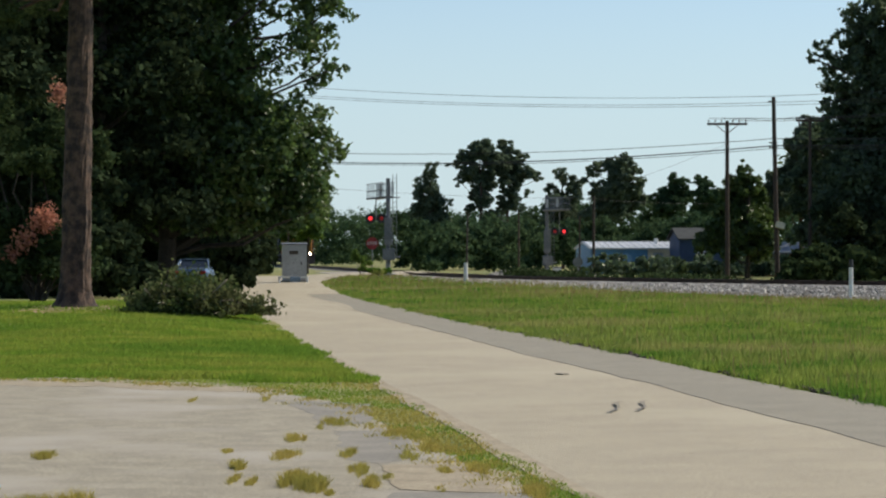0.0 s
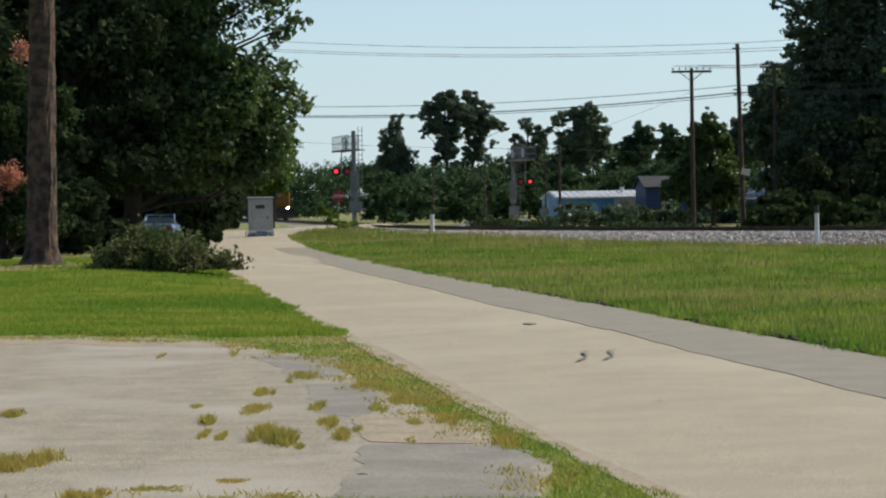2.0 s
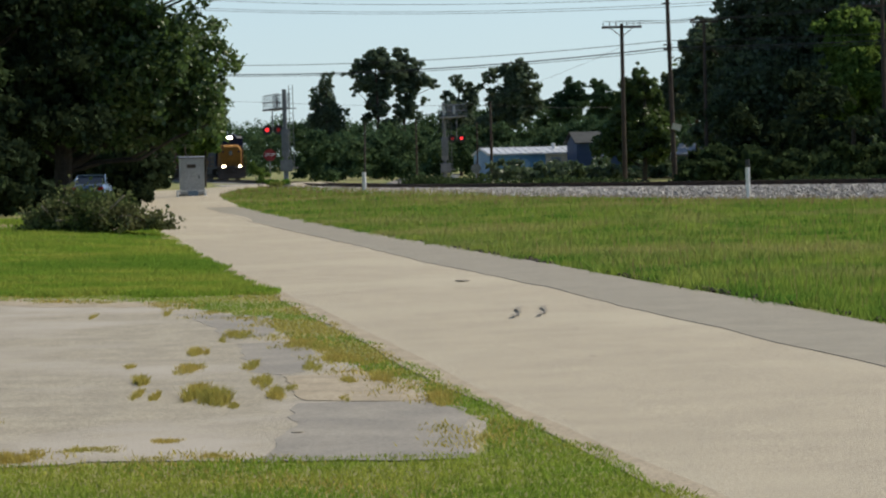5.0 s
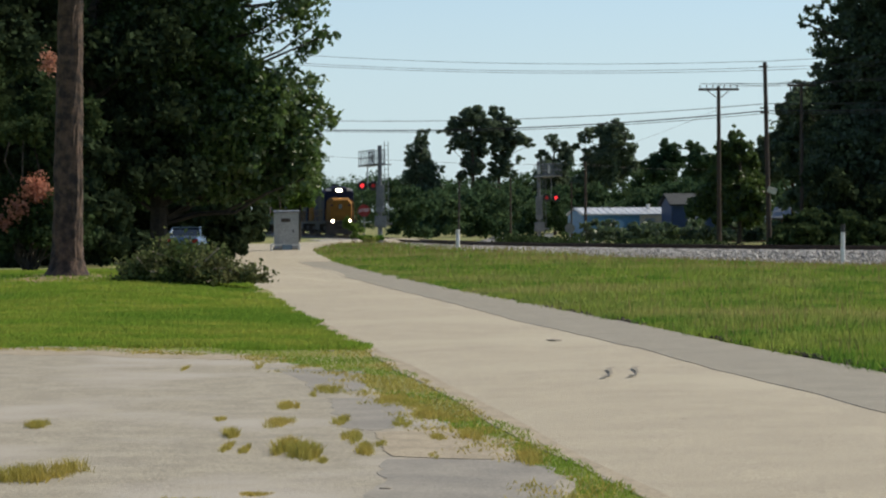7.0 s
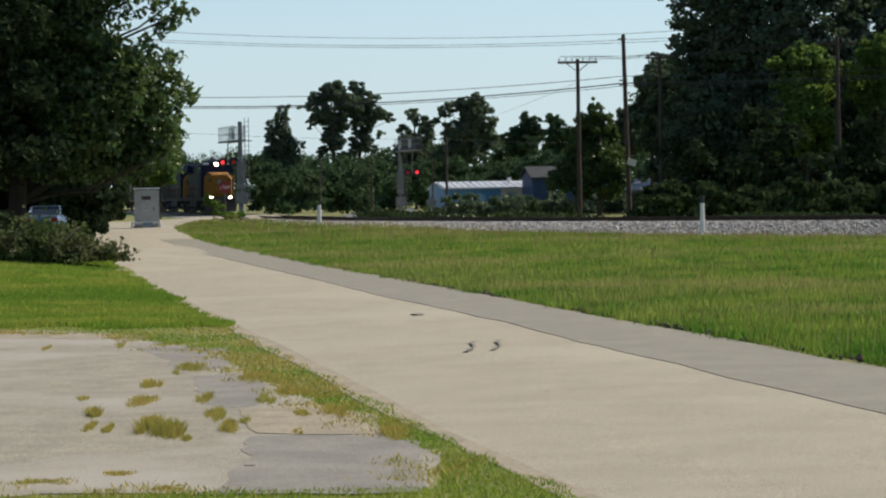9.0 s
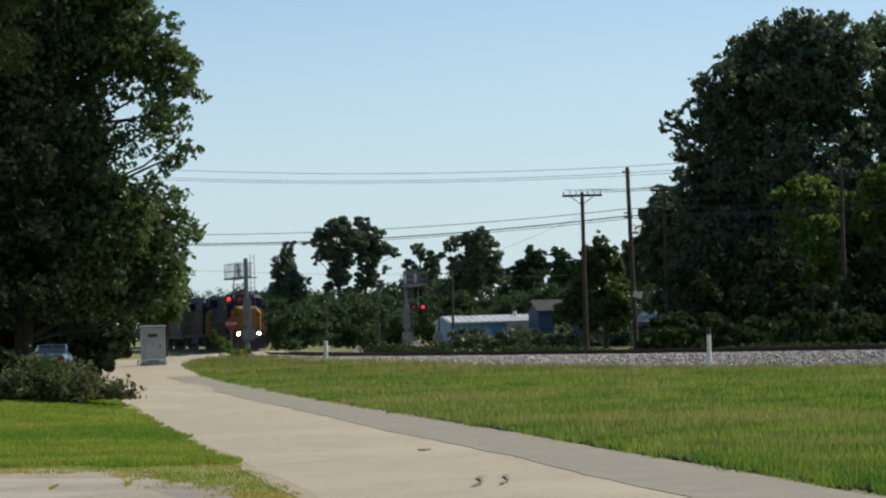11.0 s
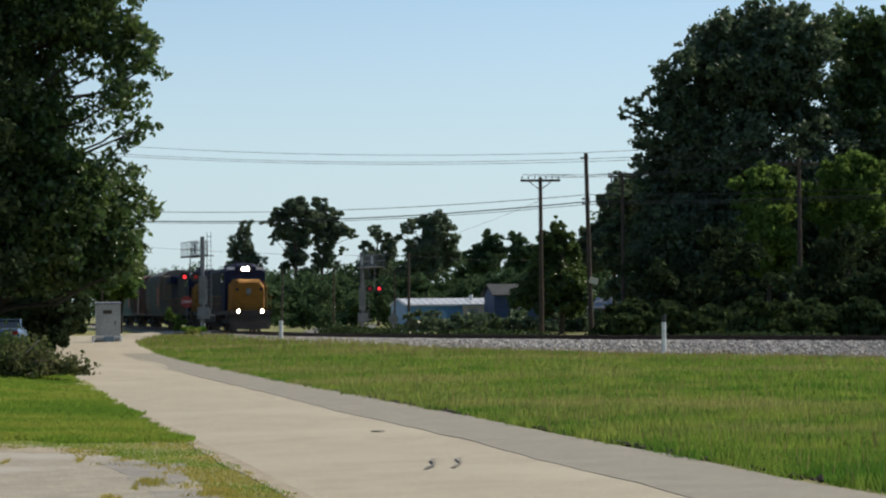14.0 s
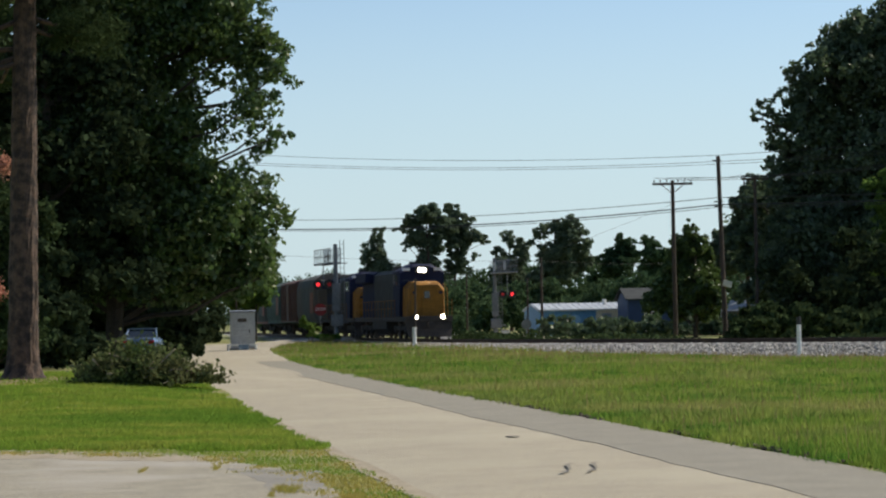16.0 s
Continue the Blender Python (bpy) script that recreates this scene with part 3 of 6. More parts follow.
def build_bare_ring():
    """Worn soil and needles round the foot of the pine, on the rise of the lawn."""
    rng = np.random.default_rng(14)
    bm = bmesh.new()
    mid = bm.verts.new((-8.95, 64, float(height(-8.95, 64)) + 0.02))
    rings = []
    for f in (0.35, 0.7, 1.0):
        ring = []
        for k in range(48):
            t = 2 * math.pi * k / 48
            r = f * (1 + (0.22 * math.sin(3 * t + 1) + 0.15 * math.sin(7 * t)) * f)
            x, y = -8.95 + math.cos(t) * 1.25 * r, 64 + math.sin(t) * 3.6 * r
            ring.append(bm.verts.new((x, y, float(height(x, y)) + (0.014 if f < 1 else -0.005))))
        rings.append(ring)
    for k in range(48):
        bm.faces.new((mid, rings[0][k], rings[0][(k + 1) % 48]))
        for p, q in zip(rings, rings[1:]):
            bm.faces.new((p[k], q[k], q[(k + 1) % 48], p[(k + 1) % 48]))
    bmesh.ops.recalc_face_normals(bm, faces=bm.faces[:])
    tagged(part("bare_soil", bm, M["straw"]), "bare brown soil and needles round the pine", "soil", kind="structure")


build_ground()
build_bare_ring()
build_roads()
build_pad()

# ---------------------------------------------------------------- railway track
def build_track():
    nrm = normals_of(TRACK)
    root = tagged(new("railway_track"), "single railway track on grey crushed-stone ballast", "railway track", kind="structure")
    bm = bmesh.new()
    rows = []
    for p, n in zip(TRACK[::2], nrm[::2]):
        row = []
        for off, z in ((-4.5, -0.1), (-1.75, -0.2), (1.75, -0.2), (4.5, -0.1)):
            q = p + n * off
            row.append(bm.verts.new((q[0], q[1], z + (float(height(*q)) if abs(off) > 3 else float(rail_z(p[1]))))))
        rows.append(row)
    for a, b in zip(rows, rows[1:]):
        for j in range(3):
            bm.faces.new((a[j], b[j], b[j + 1], a[j + 1]))
    bmesh.ops.recalc_face_normals(bm, faces=bm.faces[:])
    part("ballast_bed", bm, M["ballast"], root)
    prof = [(-0.07, 0.0), (0.07, 0.0), (0.07, 0.02), (0.012, 0.04), (0.012, 0.13), (0.036, 0.14), (0.036, 0.175), (-0.036, 0.175), (-0.036, 0.14), (-0.012, 0.13), (-0.012, 0.04), (-0.07, 0.02)]
    for side in (-0.7535, 0.7535):
        bm = bmesh.new()
        rows = []
        for p, n in zip(TRACK[::2], nrm[::2]):
            row = []
            for o, z in prof:
                q = p + n * (side + o)
                row.append(bm.verts.new((q[0], q[1], float(rail_z(p[1])) - 0.175 + z)))
            rows.append(row)
        for a, b in zip(rows, rows[1:]):
            for j in range(len(prof)):
                k = (j + 1) % len(prof)
                bm.faces.new((a[j], b[j], b[k], a[k]))
        bmesh.ops.recalc_face_normals(bm, faces=bm.faces[:])
        part("rail", bm, M["rail"], root)
    bm = bmesh.new()
    box(bm, (0, 0, 0), (2.6, 0.23, 0.14), bevel=0.012)
    first = part("sleeper", bm, M["tie"], root)
    s0 = TRACK_S[np.argmin(abs(TRACK[:, 1] - 200))]
    for i in range(290):
        s = s0 + i * 0.56
        p, q = on_track(s - 0.3), on_track(s + 0.3)
        ob = first if i == 0 else new("sleeper", first.data)
        ob.parent = root
        c = (p + q) / 2
        ob.matrix_basis = pose(c[0], c[1], float(rail_z(c[1])) - 0.175 - 0.068, 0, 0, math.degrees(math.atan2(q[1] - p[1], q[0] - p[0])) - 90 + random.uniform(-0.7, 0.7))
    # loose stones on the shoulders
    rng = np.random.default_rng(8)
    k = 46000
    s = rng.uniform(s0, s0 + 168, k)
    c = np.stack([np.interp(s, TRACK_S, TRACK[:, 0]), np.interp(s, TRACK_S, TRACK[:, 1])], 1)
    nn = np.stack([np.interp(s, TRACK_S, nrm[:, 0]), np.interp(s, TRACK_S, nrm[:, 1])], 1)
    off = -rng.uniform(0.2, 4.6, k)
    off[::6] *= -1
    q = c + nn * off[:, None]
    crest, foot = rail_z(c[:, 1]) - 0.2, height(q[:, 0], q[:, 1])
    z = crest + (foot - crest) * np.clip((abs(off) - 1.75) / 2.75, 0, 1) + 0.01
    base = np.array([(1, 0, 0), (-1, 0, 0), (0, 1, 0), (0, -1, 0), (0, 0, 1), (0, 0, -1)], float)
    faces = [(4, 0, 2), (4, 2, 1), (4, 1, 3), (4, 3, 0), (5, 2, 0), (5, 1, 2), (5, 3, 1), (5, 0, 3)]
    size = rng.uniform(0.03, 0.075, k)
    v = base[None] * size[:, None, None] * rng.uniform(0.6, 1.25, (k, 6, 1)) + rng.normal(0, 0.008, (k, 6, 3))
    v[..., 2] *= 0.75
    v += np.stack([q[:, 0], q[:, 1], z], 1)[:, None]
    me = bpy.data.meshes.new("ballast_stones")
    idx = (np.arange(k)[:, None, None] * 6 + np.array(faces)[None]).reshape(-1).astype(np.int32)
    me.vertices.add(k * 6)
    me.vertices.foreach_set("co", v.astype(np.float32).ravel())
    me.loops.add(len(idx))
    me.loops.foreach_set("vertex_index", idx)
    me.polygons.add(len(idx) // 3)
    me.polygons.foreach_set("loop_start", np.arange(0, len(idx), 3, dtype=np.int32))
    me.update(calc_edges=True)
    me.materials.append(M["stone"])
    tagged(new("ballast_stones", me), "pale grey crushed stones on the track bed", "ballast", kind="stuff")


build_track()

# ---------------------------------------------------------------- trees


def leaves(name, centres, size, material, parent, rng, slim=0.62):
    """Small four-cornered leaves at the given centres, turned at random."""
    k = len(centres)
    face = rng.normal(size=(k, 3))
    u = np.cross(face, rng.normal(size=(k, 3)))
    u /= np.linalg.norm(u, axis=1)[:, None]
    v = np.cross(u, face)
    v /= np.linalg.norm(v, axis=1)[:, None] + 1e-9
    a = (size * rng.uniform(0.55, 1.3, k))[:, None]
    q = np.stack([centres - u * a, centres + v * a * slim - u * a * 0.1, centres + u * a, centres - v * a * slim + u * a * 0.1], 1)
    return poly_mesh(name, q, 4, material, parent)


def clumps(rng, lobes, count, per_lobe, spread, flatten=0.8):
    """Leaf centres: each lobe (centre, radii) bears many small clumps on its outside."""
    lobes = np.array(lobes, float)
    area = (lobes[:, 3] * lobes[:, 5]) ** 1.0
    k = np.maximum(1, (count * area / area.sum()).astype(int))
    out = []
    for lobe, n in zip(lobes, k):
        d = rng.normal(size=(per_lobe, 3))
        d /= np.linalg.norm(d, axis=1)[:, None]
        d[:, 2] = np.where(d[:, 2] < -0.35, -d[:, 2] * 0.4, d[:, 2])
        c = lobe[:3] + d * lobe[3:] * rng.uniform(0.45, 1.08, (per_lobe, 1))
        pick = rng.integers(0, per_lobe, n)
        r = spread * lobe[3:].mean() * rng.uniform(0.6, 1.4, per_lobe)[pick]
        o = rng.normal(size=(n, 3))
        o *= (rng.uniform(0, 1, (n, 1)) ** 0.5) / np.linalg.norm(o, axis=1)[:, None]
        o[:, 2] *= flatten
        out.append(c[pick] + o * r[:, None])
    return np.vstack(out)


def limb_mesh(bm, p, q, r0, r1, rng, bend=0.08, pieces=4, seg=8):
    p, q = Vector(p), Vector(q)
    pts = [p.lerp(q, i / pieces) for i in range(pieces + 1)]
    span = (q - p).length
    for i in range(1, pieces):
        pts[i] += Vector(rng.normal(0, bend * span * 0.4, 3))
    for i in range(pieces):
        a, b = r0 + (r1 - r0) * i / pieces, r0 + (r1 - r0) * (i + 1) / pieces
        rod(bm, pts[i], pts[i + 1], a, b, seg)


def tree(x, y, tall, radius, bare, leaf="oak", bark="trunk", count=30000, size=0.17, seed=1, trunk=0.3, lobes=16, label="", group="", form="broad", per=26, spread=0.30, bulges=()):
    rng = np.random.default_rng(seed)
    z0 = float(height(x, y))
    root = empty("tree", pose(x, y, z0), label, "tree", group)
    ls = []
    mid, half = (tall + bare) / 2, (tall - bare) / 2
    if form == "broad":
        for i in range(lobes):
            d = rng.normal(size=3)
            d /= np.linalg.norm(d)
            r = rng.uniform(0.35, 0.8)
            lr = radius * rng.uniform(0.26, 0.42)
            ls.append((d[0] * (radius - lr) * r * 1.25, d[1] * (radius - lr) * r * 1.25, mid + d[2] * (half - lr * 0.8) * min(1, r * 1.3), lr, lr, lr * 0.85))
        ls.append((0, 0, mid, radius * 0.6, radius * 0.6, half * 0.75))
        if bare < 1.5 and tall > 15:
            for k in range(8):
                t = k * 0.785 + 0.3
                if x > -10 and math.cos(t) > 0.2:
                    continue
                ls.insert(0, (math.cos(t) * radius * 0.62, math.sin(t) * radius * 0.62, 3.5 + 0.5 * math.sin(3 * t), 1.7, 1.7, 1.35))
    elif form == "pine":
        for i in range(lobes):
            a = rng.uniform(0, 2 * math.pi)
            f = rng.uniform(0, 1)
            reach = radius * (1.0 - 0.65 * f) * rng.uniform(0.25, 1.0)
            lr = radius * rng.uniform(0.16, 0.30)
            ls.append((math.cos(a) * reach * 1.08, math.sin(a) * reach * 1.08, bare + (tall - bare) * f * 0.95, lr, lr, lr * 0.7))
    elif form == "cone":
        for i in range(lobes):
            a = rng.uniform(0, 2 * math.pi)
            f = rng.uniform(0, 1) ** 1.2
            reach = radius * (1.0 - 0.85 * f) * rng.uniform(0.3, 0.9)
            lr = radius * (0.42 - 0.24 * f)
            ls.append((math.cos(a) * reach, math.sin(a) * reach, bare + (tall - bare) * f * 0.93, lr, lr, lr * 0.9))
    ls = [(bx, by, bz, br, br, br * 0.85) for bx, by, bz, br in bulges] + ls
    bm = bmesh.new()
    limb_mesh(bm, (0, 0, -0.15), (rng.normal(0, 0.2), rng.normal(0, 0.2), tall * 0.82), trunk, trunk * 0.25, rng, 0.02, 6, 10)
    part("trunk", bm, M[bark], root)
    for lobe in ls[:-1]:
        start = max(bare * 0.75, lobe[2] - rng.uniform(0.8, 2.2))
        if tall > 15 and form == "broad" and lobe[2] < 5.5:
            continue
        bm = bmesh.new()
        limb_mesh(bm, (0, 0, start), lobe[:3], trunk * 0.38, trunk * 0.09, rng, 0.1, 3, 5)
        part("limb", bm, M[bark], root)
    leaves("crown", clumps(rng, ls, count, per, spread), size, M[leaf], root, rng)
    return root


def lobed_tree(x, y, lobes, leaf="oak", bark="trunk", count=30000, size=0.17, seed=1, trunk=0.3, label="", group="", deep=1.6, per=16, spread=0.42, flatten=0.75, bare=1.5, fullness=1.35):
    """A tree whose crown is made of separate boughs of leaves (across, up, radius), with gaps between them."""
    rng = np.random.default_rng(seed)
    root = empty("tree", pose(x, y, float(height(x, y))), label, "tree", group)
    top = max(z for _, z, _ in lobes)
    bm = bmesh.new()
    limb_mesh(bm, (0, 0, -0.15), (rng.normal(0, 0.15), rng.normal(0, 0.15), top), trunk, trunk * 0.2, rng, 0.015, 7, 10)
    part("trunk", bm, M[bark], root)
    ls = []
    for dx, z, r in lobes:
        dy = rng.normal(0, deep * 0.6)
        ls.append((dx, dy, z, r, r, r * 0.85))
        bm = bmesh.new()
        start = min(max(bare, z - 0.35 * abs(dx) - rng.uniform(0.3, 1.5)), top * 0.93)
        limb_mesh(bm, (0, 0, start), (dx, dy, z), trunk * 0.3 * (1 - 0.6 * start / top), trunk * 0.07, rng, 0.08, 4, 5)
        part("limb", bm, M[bark], root)
    # smaller boughs fill the crown between neighbours
    fill = []
    for i, a in enumerate(ls):
        for b in ls[i + 1:]:
            gap = math.dist((a[0], a[2]), (b[0], b[2]))
            if gap < fullness * (a[3] + b[3]):
                r = 0.42 * (a[3] + b[3])
                fill.append(((a[0] + b[0]) / 2, (a[1] + b[1]) / 2 + rng.normal(0, 0.3 * deep), (a[2] + b[2]) / 2, r, r, r * 0.9))
    ls += fill
    lobe = np.array(ls)
    share = lobe[:, 3] ** 2
    which = rng.choice(len(lobe), size=len(lobe) * per, p=share / share.sum())
    way = rng.normal(size=(len(which), 3))
    way *= (rng.uniform(0.15, 1.0, (len(which), 1)) ** 0.45) / np.linalg.norm(way, axis=1)[:, None]
    tuft = lobe[which, :3] + way * lobe[which, 3:] * 1.06
    reach = spread * lobe[which, 3] * rng.uniform(0.5, 1.3, len(which))
    pick = rng.choice(len(tuft), size=count, p=reach ** 1.5 / (reach ** 1.5).sum())
    off = rng.normal(size=(count, 3))
    off *= (rng.uniform(0, 1, (count, 1)) ** 0.5) / np.linalg.norm(off, axis=1)[:, None]
    off[:, 2] *= flatten
    leaves("crown", tuft[pick] + off * reach[pick, None], size, M[leaf], root, rng)
    return root


OAK = "tall broad oak with dense dark green leaves"
OAK_TOP = ((5.3, 13.0, 1.06), (4.6, 14.3, 1.06), (5.9, 12.8, 0.57), (3.2, 13.7, 1.65), (2.7, 16.3, 2.0), (1.1, 14.6, 2.1), (5.6, 11.7, 0.85), (4.7, 11.1, 0.9), (5.3, 9.7, 0.94), (6.0, 9.4, 0.47), (4.4, 10.2, 0.82), (2.3, 9.4, 1.3), (1.5, 11.3, 1.5))
OAK_SKIRT = ((4.8, 7.2, 1.0), (5.8, 5.9, 0.78), (4.6, 5.9, 1.1), (3.4, 7.1, 1.2), (5.3, 4.4, 0.7), (4.5, 4.4, 1.1), (5.0, 3.4, 0.9), (3.4, 4.5, 1.4), (4.0, 2.9, 1.05), (2.3, 3.5, 1.4), (2.5, 5.7, 1.4), (2.0, 7.5, 1.4), (0.8, 4.9, 1.4), (0.6, 7.1, 1.6), (0.4, 9.4, 1.6), (0.1, 3.6, 1.3))
OAK_BACK = ((-2.0, 3.7, 1.5), (-2.4, 6.0, 1.9), (-1.8, 9.0, 2.0), (-2.2, 12.0, 2.1), (-1.2, 14.6, 2.2), (0.2, 17.2, 2.0), (-4.2, 4.5, 1.9), (-4.4, 8.0, 2.0), (-4.0, 11.4, 2.0))
lobed_tree(-11.6, 110.4, [(dx + (1.2 if dx > 4 else 1.0), z, r) for dx, z, r in OAK_TOP + OAK_SKIRT + OAK_BACK], "oak", count=170000, size=0.13, seed=11, trunk=0.42, label=OAK, group="trees by the lawn", deep=1.7, per=22, spread=0.40)
# these oaks wear the darkened leaves: their shade is in the colour
tree(-14.0, 107.2, 18.5, 5.8, 1.0, "shade_leaf", count=50000, size=0.17, seed=12, trunk=0.40, lobes=22, label=OAK, group="trees by the lawn")
tree(-18.6, 100.8, 18.0, 5.8, 1.6, "shade_leaf", count=42000, size=0.17, seed=13, trunk=0.36, lobes=22, label=OAK, group="trees by the lawn")
tree(-24.5, 105.6, 18.0, 6.0, 2.0, "shade_leaf", count=30000, size=0.20, seed=14, trunk=0.36, lobes=20, label=OAK, group="trees by the lawn")
tree(-14.5, 137.6, 16.0, 5.4, 0.8, "shade_leaf", count=30000, size=0.20, seed=15, trunk=0.3, lobes=20, label=OAK, group="trees by the lawn")
tree(-20.0, 134.4, 16.0, 6.0, 0.8, "shade_leaf", count=30000, size=0.20, seed=16, trunk=0.3, lobes=20, label=OAK, group="trees by the lawn")
lobed_tree(-9.6, 187, ((0.7, 5.0, 0.8), (0.1, 4.2, 1.0), (1.1, 4.0, 0.55), (-0.5, 3.6, 1.0), (0.5, 2.9, 0.7), (-0.9, 2.4, 0.9)), "lime", count=12000, size=0.15, seed=17, trunk=0.12, label="young sunlit tree with yellow-green leaves beside the crossing", deep=0.8)

BIG = "very large spreading oak behind the railway, dark green"
BIG_TOP = ((-7.2, 15.5, 0.9), (-7.8, 15.0, 0.5), (-5.6, 16.6, 1.2), (-4.0, 18.2, 1.6), (-2.3, 19.7, 1.8), (-0.1, 20.7, 2.1), (2.5, 21.3, 2.2), (5.2, 21.5, 1.8), (-6.1, 12.8, 1.4), (-6.7, 11.6, 0.95), (-4.4, 14.9, 1.7), (-2.4, 16.0, 2.1), (0.4, 17.5, 2.3), (3.6, 18.3, 2.3), (-3.3, 11.3, 2.3), (-0.1, 12.8, 2.3), (3.5, 15.5, 2.1))
BIG_SKIRT = ((-5.4, 9.0, 1.9), (-2.6, 7.4, 2.7), (0.6, 10.1, 2.3), (-4.7, 5.5, 2.3), (-0.7, 4.6, 2.7), (4.1, 10.0, 2.3), (5.6, 18.6, 1.9), (3.3, 6.1, 2.7), (-6.2, 5.2, 1.5), (-6.0, 2.4, 1.8), (-2.5, 2.4, 2.2), (1.5, 2.4, 2.2), (6.6, 13.2, 2.1), (7.2, 10.2, 2.4), (7.0, 6.5, 2.6))
lobed_tree(33.0, 180.8, BIG_TOP + BIG_SKIRT, "oak_dark", count=150000, size=0.20, seed=21, trunk=0.5, label=BIG, group="oaks behind the railway", deep=3.0, per=26, spread=0.36)
BIG_NEXT = ((-0.5, 19.8, 2.2), (1.6, 20.9, 1.6), (-0.9, 21.4, 1.4), (0.2, 17.0, 2.4), (3.0, 15.3, 2.4), (-1.9, 15.0, 2.0), (1.3, 13.4, 2.4), (3.9, 19.0, 2.0), (-1.4, 22.4, 1.4), (0.8, 22.0, 1.4), (3.3, 11.3, 2.4), (0.4, 8.5, 2.8), (3.6, 6.9, 2.8), (-0.5, 4.9, 2.8), (5.5, 14.1, 2.8), (6.4, 18.9, 2.4), (7.0, 9.2, 3.2), (2.5, 3.0, 2.6), (6.5, 4.0, 2.8))
lobed_tree(43.0, 185.6, BIG_NEXT, "oak", count=100000, size=0.22, seed=22, trunk=0.45, label="tall spreading oak behind the railway, mid green", group="oaks behind the railway", deep=3.0, per=26, spread=0.38)
tree(51.0, 179.2, 20.0, 8.0, 1.5, "oak_dark", count=34000, size=0.26, seed=23, trunk=0.45, lobes=24, label=BIG, group="oaks behind the railway")
tree(27.5, 188.8, 12.5, 4.0, 1.0, "oak_dark", count=20000, size=0.22, seed=24, trunk=0.3, lobes=18, label="dark bushy tree at the foot of the oaks", group="")
YOUNG = "smaller sunlit tree with bright green leaves"
lobed_tree(31.9, 164.0, ((-1.6, 9.6, 0.8), (0.2, 10.4, 0.9), (1.2, 9.3, 0.9), (-0.4, 8.8, 1.0), (-1.0, 7.4, 1.1), (0.9, 7.6, 1.1), (0.1, 6.0, 1.2), (-1.2, 5.0, 1.1), (1.0, 4.4, 1.2)), "lime", count=24000, size=0.16, seed=25, trunk=0.18, label=YOUNG, group="bright trees below the oaks", deep=1.2)
lobed_tree(37.0, 164.0, ((-0.9, 10.6, 0.8), (0.6, 10.8, 0.9), (1.7, 10.5, 0.8), (-1.8, 9.2, 0.9), (0.2, 9.3, 1.1), (2.0, 9.2, 0.8), (-1.0, 7.8, 1.1), (1.0, 7.6, 1.1), (-0.2, 6.0, 1.2)), "lime", count=24000, size=0.16, seed=26, trunk=0.18, label=YOUNG, group="bright trees below the oaks", deep=1.2)
lobed_tree(22.4, 195.2, ((-0.1, 8.4, 0.42), (-0.2, 7.8, 0.6), (-0.9, 7.1, 0.75), (0.6, 6.9, 0.7), (-0.5, 6.0, 1.1), (1.0, 5.5, 0.85), (-1.7, 5.5, 0.7), (-1.9, 3.9, 1.1), (-0.1, 3.8, 1.3), (1.8, 4.2, 0.65), (2.1, 2.6, 0.6), (-1.3, 2.2, 1.0), (0.8, 2.2, 1.0), (-3.0, 2.6, 0.85)), "oak", count=50000, size=0.15, seed=27, trunk=0.2, label="bushy green tree between the utility poles", deep=1.2, bare=0.6)
lobed_tree(27.3, 201.6, ((0.9, 11.7, 0.65), (0.0, 10.8, 0.7), (1.3, 9.9, 0.8), (-0.9, 10.0, 0.6), (0.6, 8.6, 0.7), (-0.5, 8.2, 0.8), (1.7, 8.2, 0.7), (-2.0, 7.8, 0.6), (-1.1, 6.9, 0.7), (0.3, 12.3, 0.34), (-1.6, 5.6, 0.9), (0.8, 6.0, 1.0), (-2.6, 6.4, 0.6)), "needle", "bark", 30000, 0.15, 28, 0.22, "ragged pine behind the utility pole", deep=0.9, spread=0.5)
PINE = "tall pine with a bare trunk and flat tufts of needles"
lobed_tree(4.6, 323.2, ((0.0, 14.8, 1.3), (-1.7, 13.7, 1.2), (-3.5, 12.7, 0.8), (1.5, 13.4, 1.2), (-1.1, 11.6, 1.3), (0.8, 10.9, 1.3), (-2.7, 10.7, 0.7), (0.0, 8.7, 1.3), (-1.3, 7.4, 0.8), (1.1, 6.9, 0.8)), "needle", "bark", 30000, 0.17, 31, 0.3, PINE, "far pines", 1.4, 14, 0.42, 0.6, 4.0, 1.22)
lobed_tree(8.0, 326.4, ((-0.4, 15.1, 1.1), (1.1, 13.7, 1.2), (-0.9, 13.0, 1.2), (2.5, 11.9, 0.9), (3.9, 11.2, 0.6), (0.4, 10.8, 1.4), (2.6, 9.4, 0.7), (0.1, 8.5, 1.2), (1.6, 7.7, 0.8), (-1.3, 6.7, 0.8)), "needle", "bark", 28000, 0.17, 32, 0.3, PINE, "far pines", 1.4, 14, 0.42, 0.6, 4.0, 1.22)
FAR = "green broad tree in the far treeline"
lobed_tree(-1.6, 320, ((0.3, 12.1, 0.95), (-0.7, 10.2, 1.2), (0.8, 9.7, 0.95), (-1.5, 8.7, 0.9), (0.0, 7.9, 1.5), (2.0, 8.0, 0.7), (-1.9, 7.0, 0.8), (1.1, 6.3, 1.2), (-0.7, 5.8, 1.4), (0.3, 4.0, 1.8)), "needle", "bark", 20000, 0.18, 33, 0.2, "narrow dark green tree with an upright crown", "", 1.2, fullness=1.1)
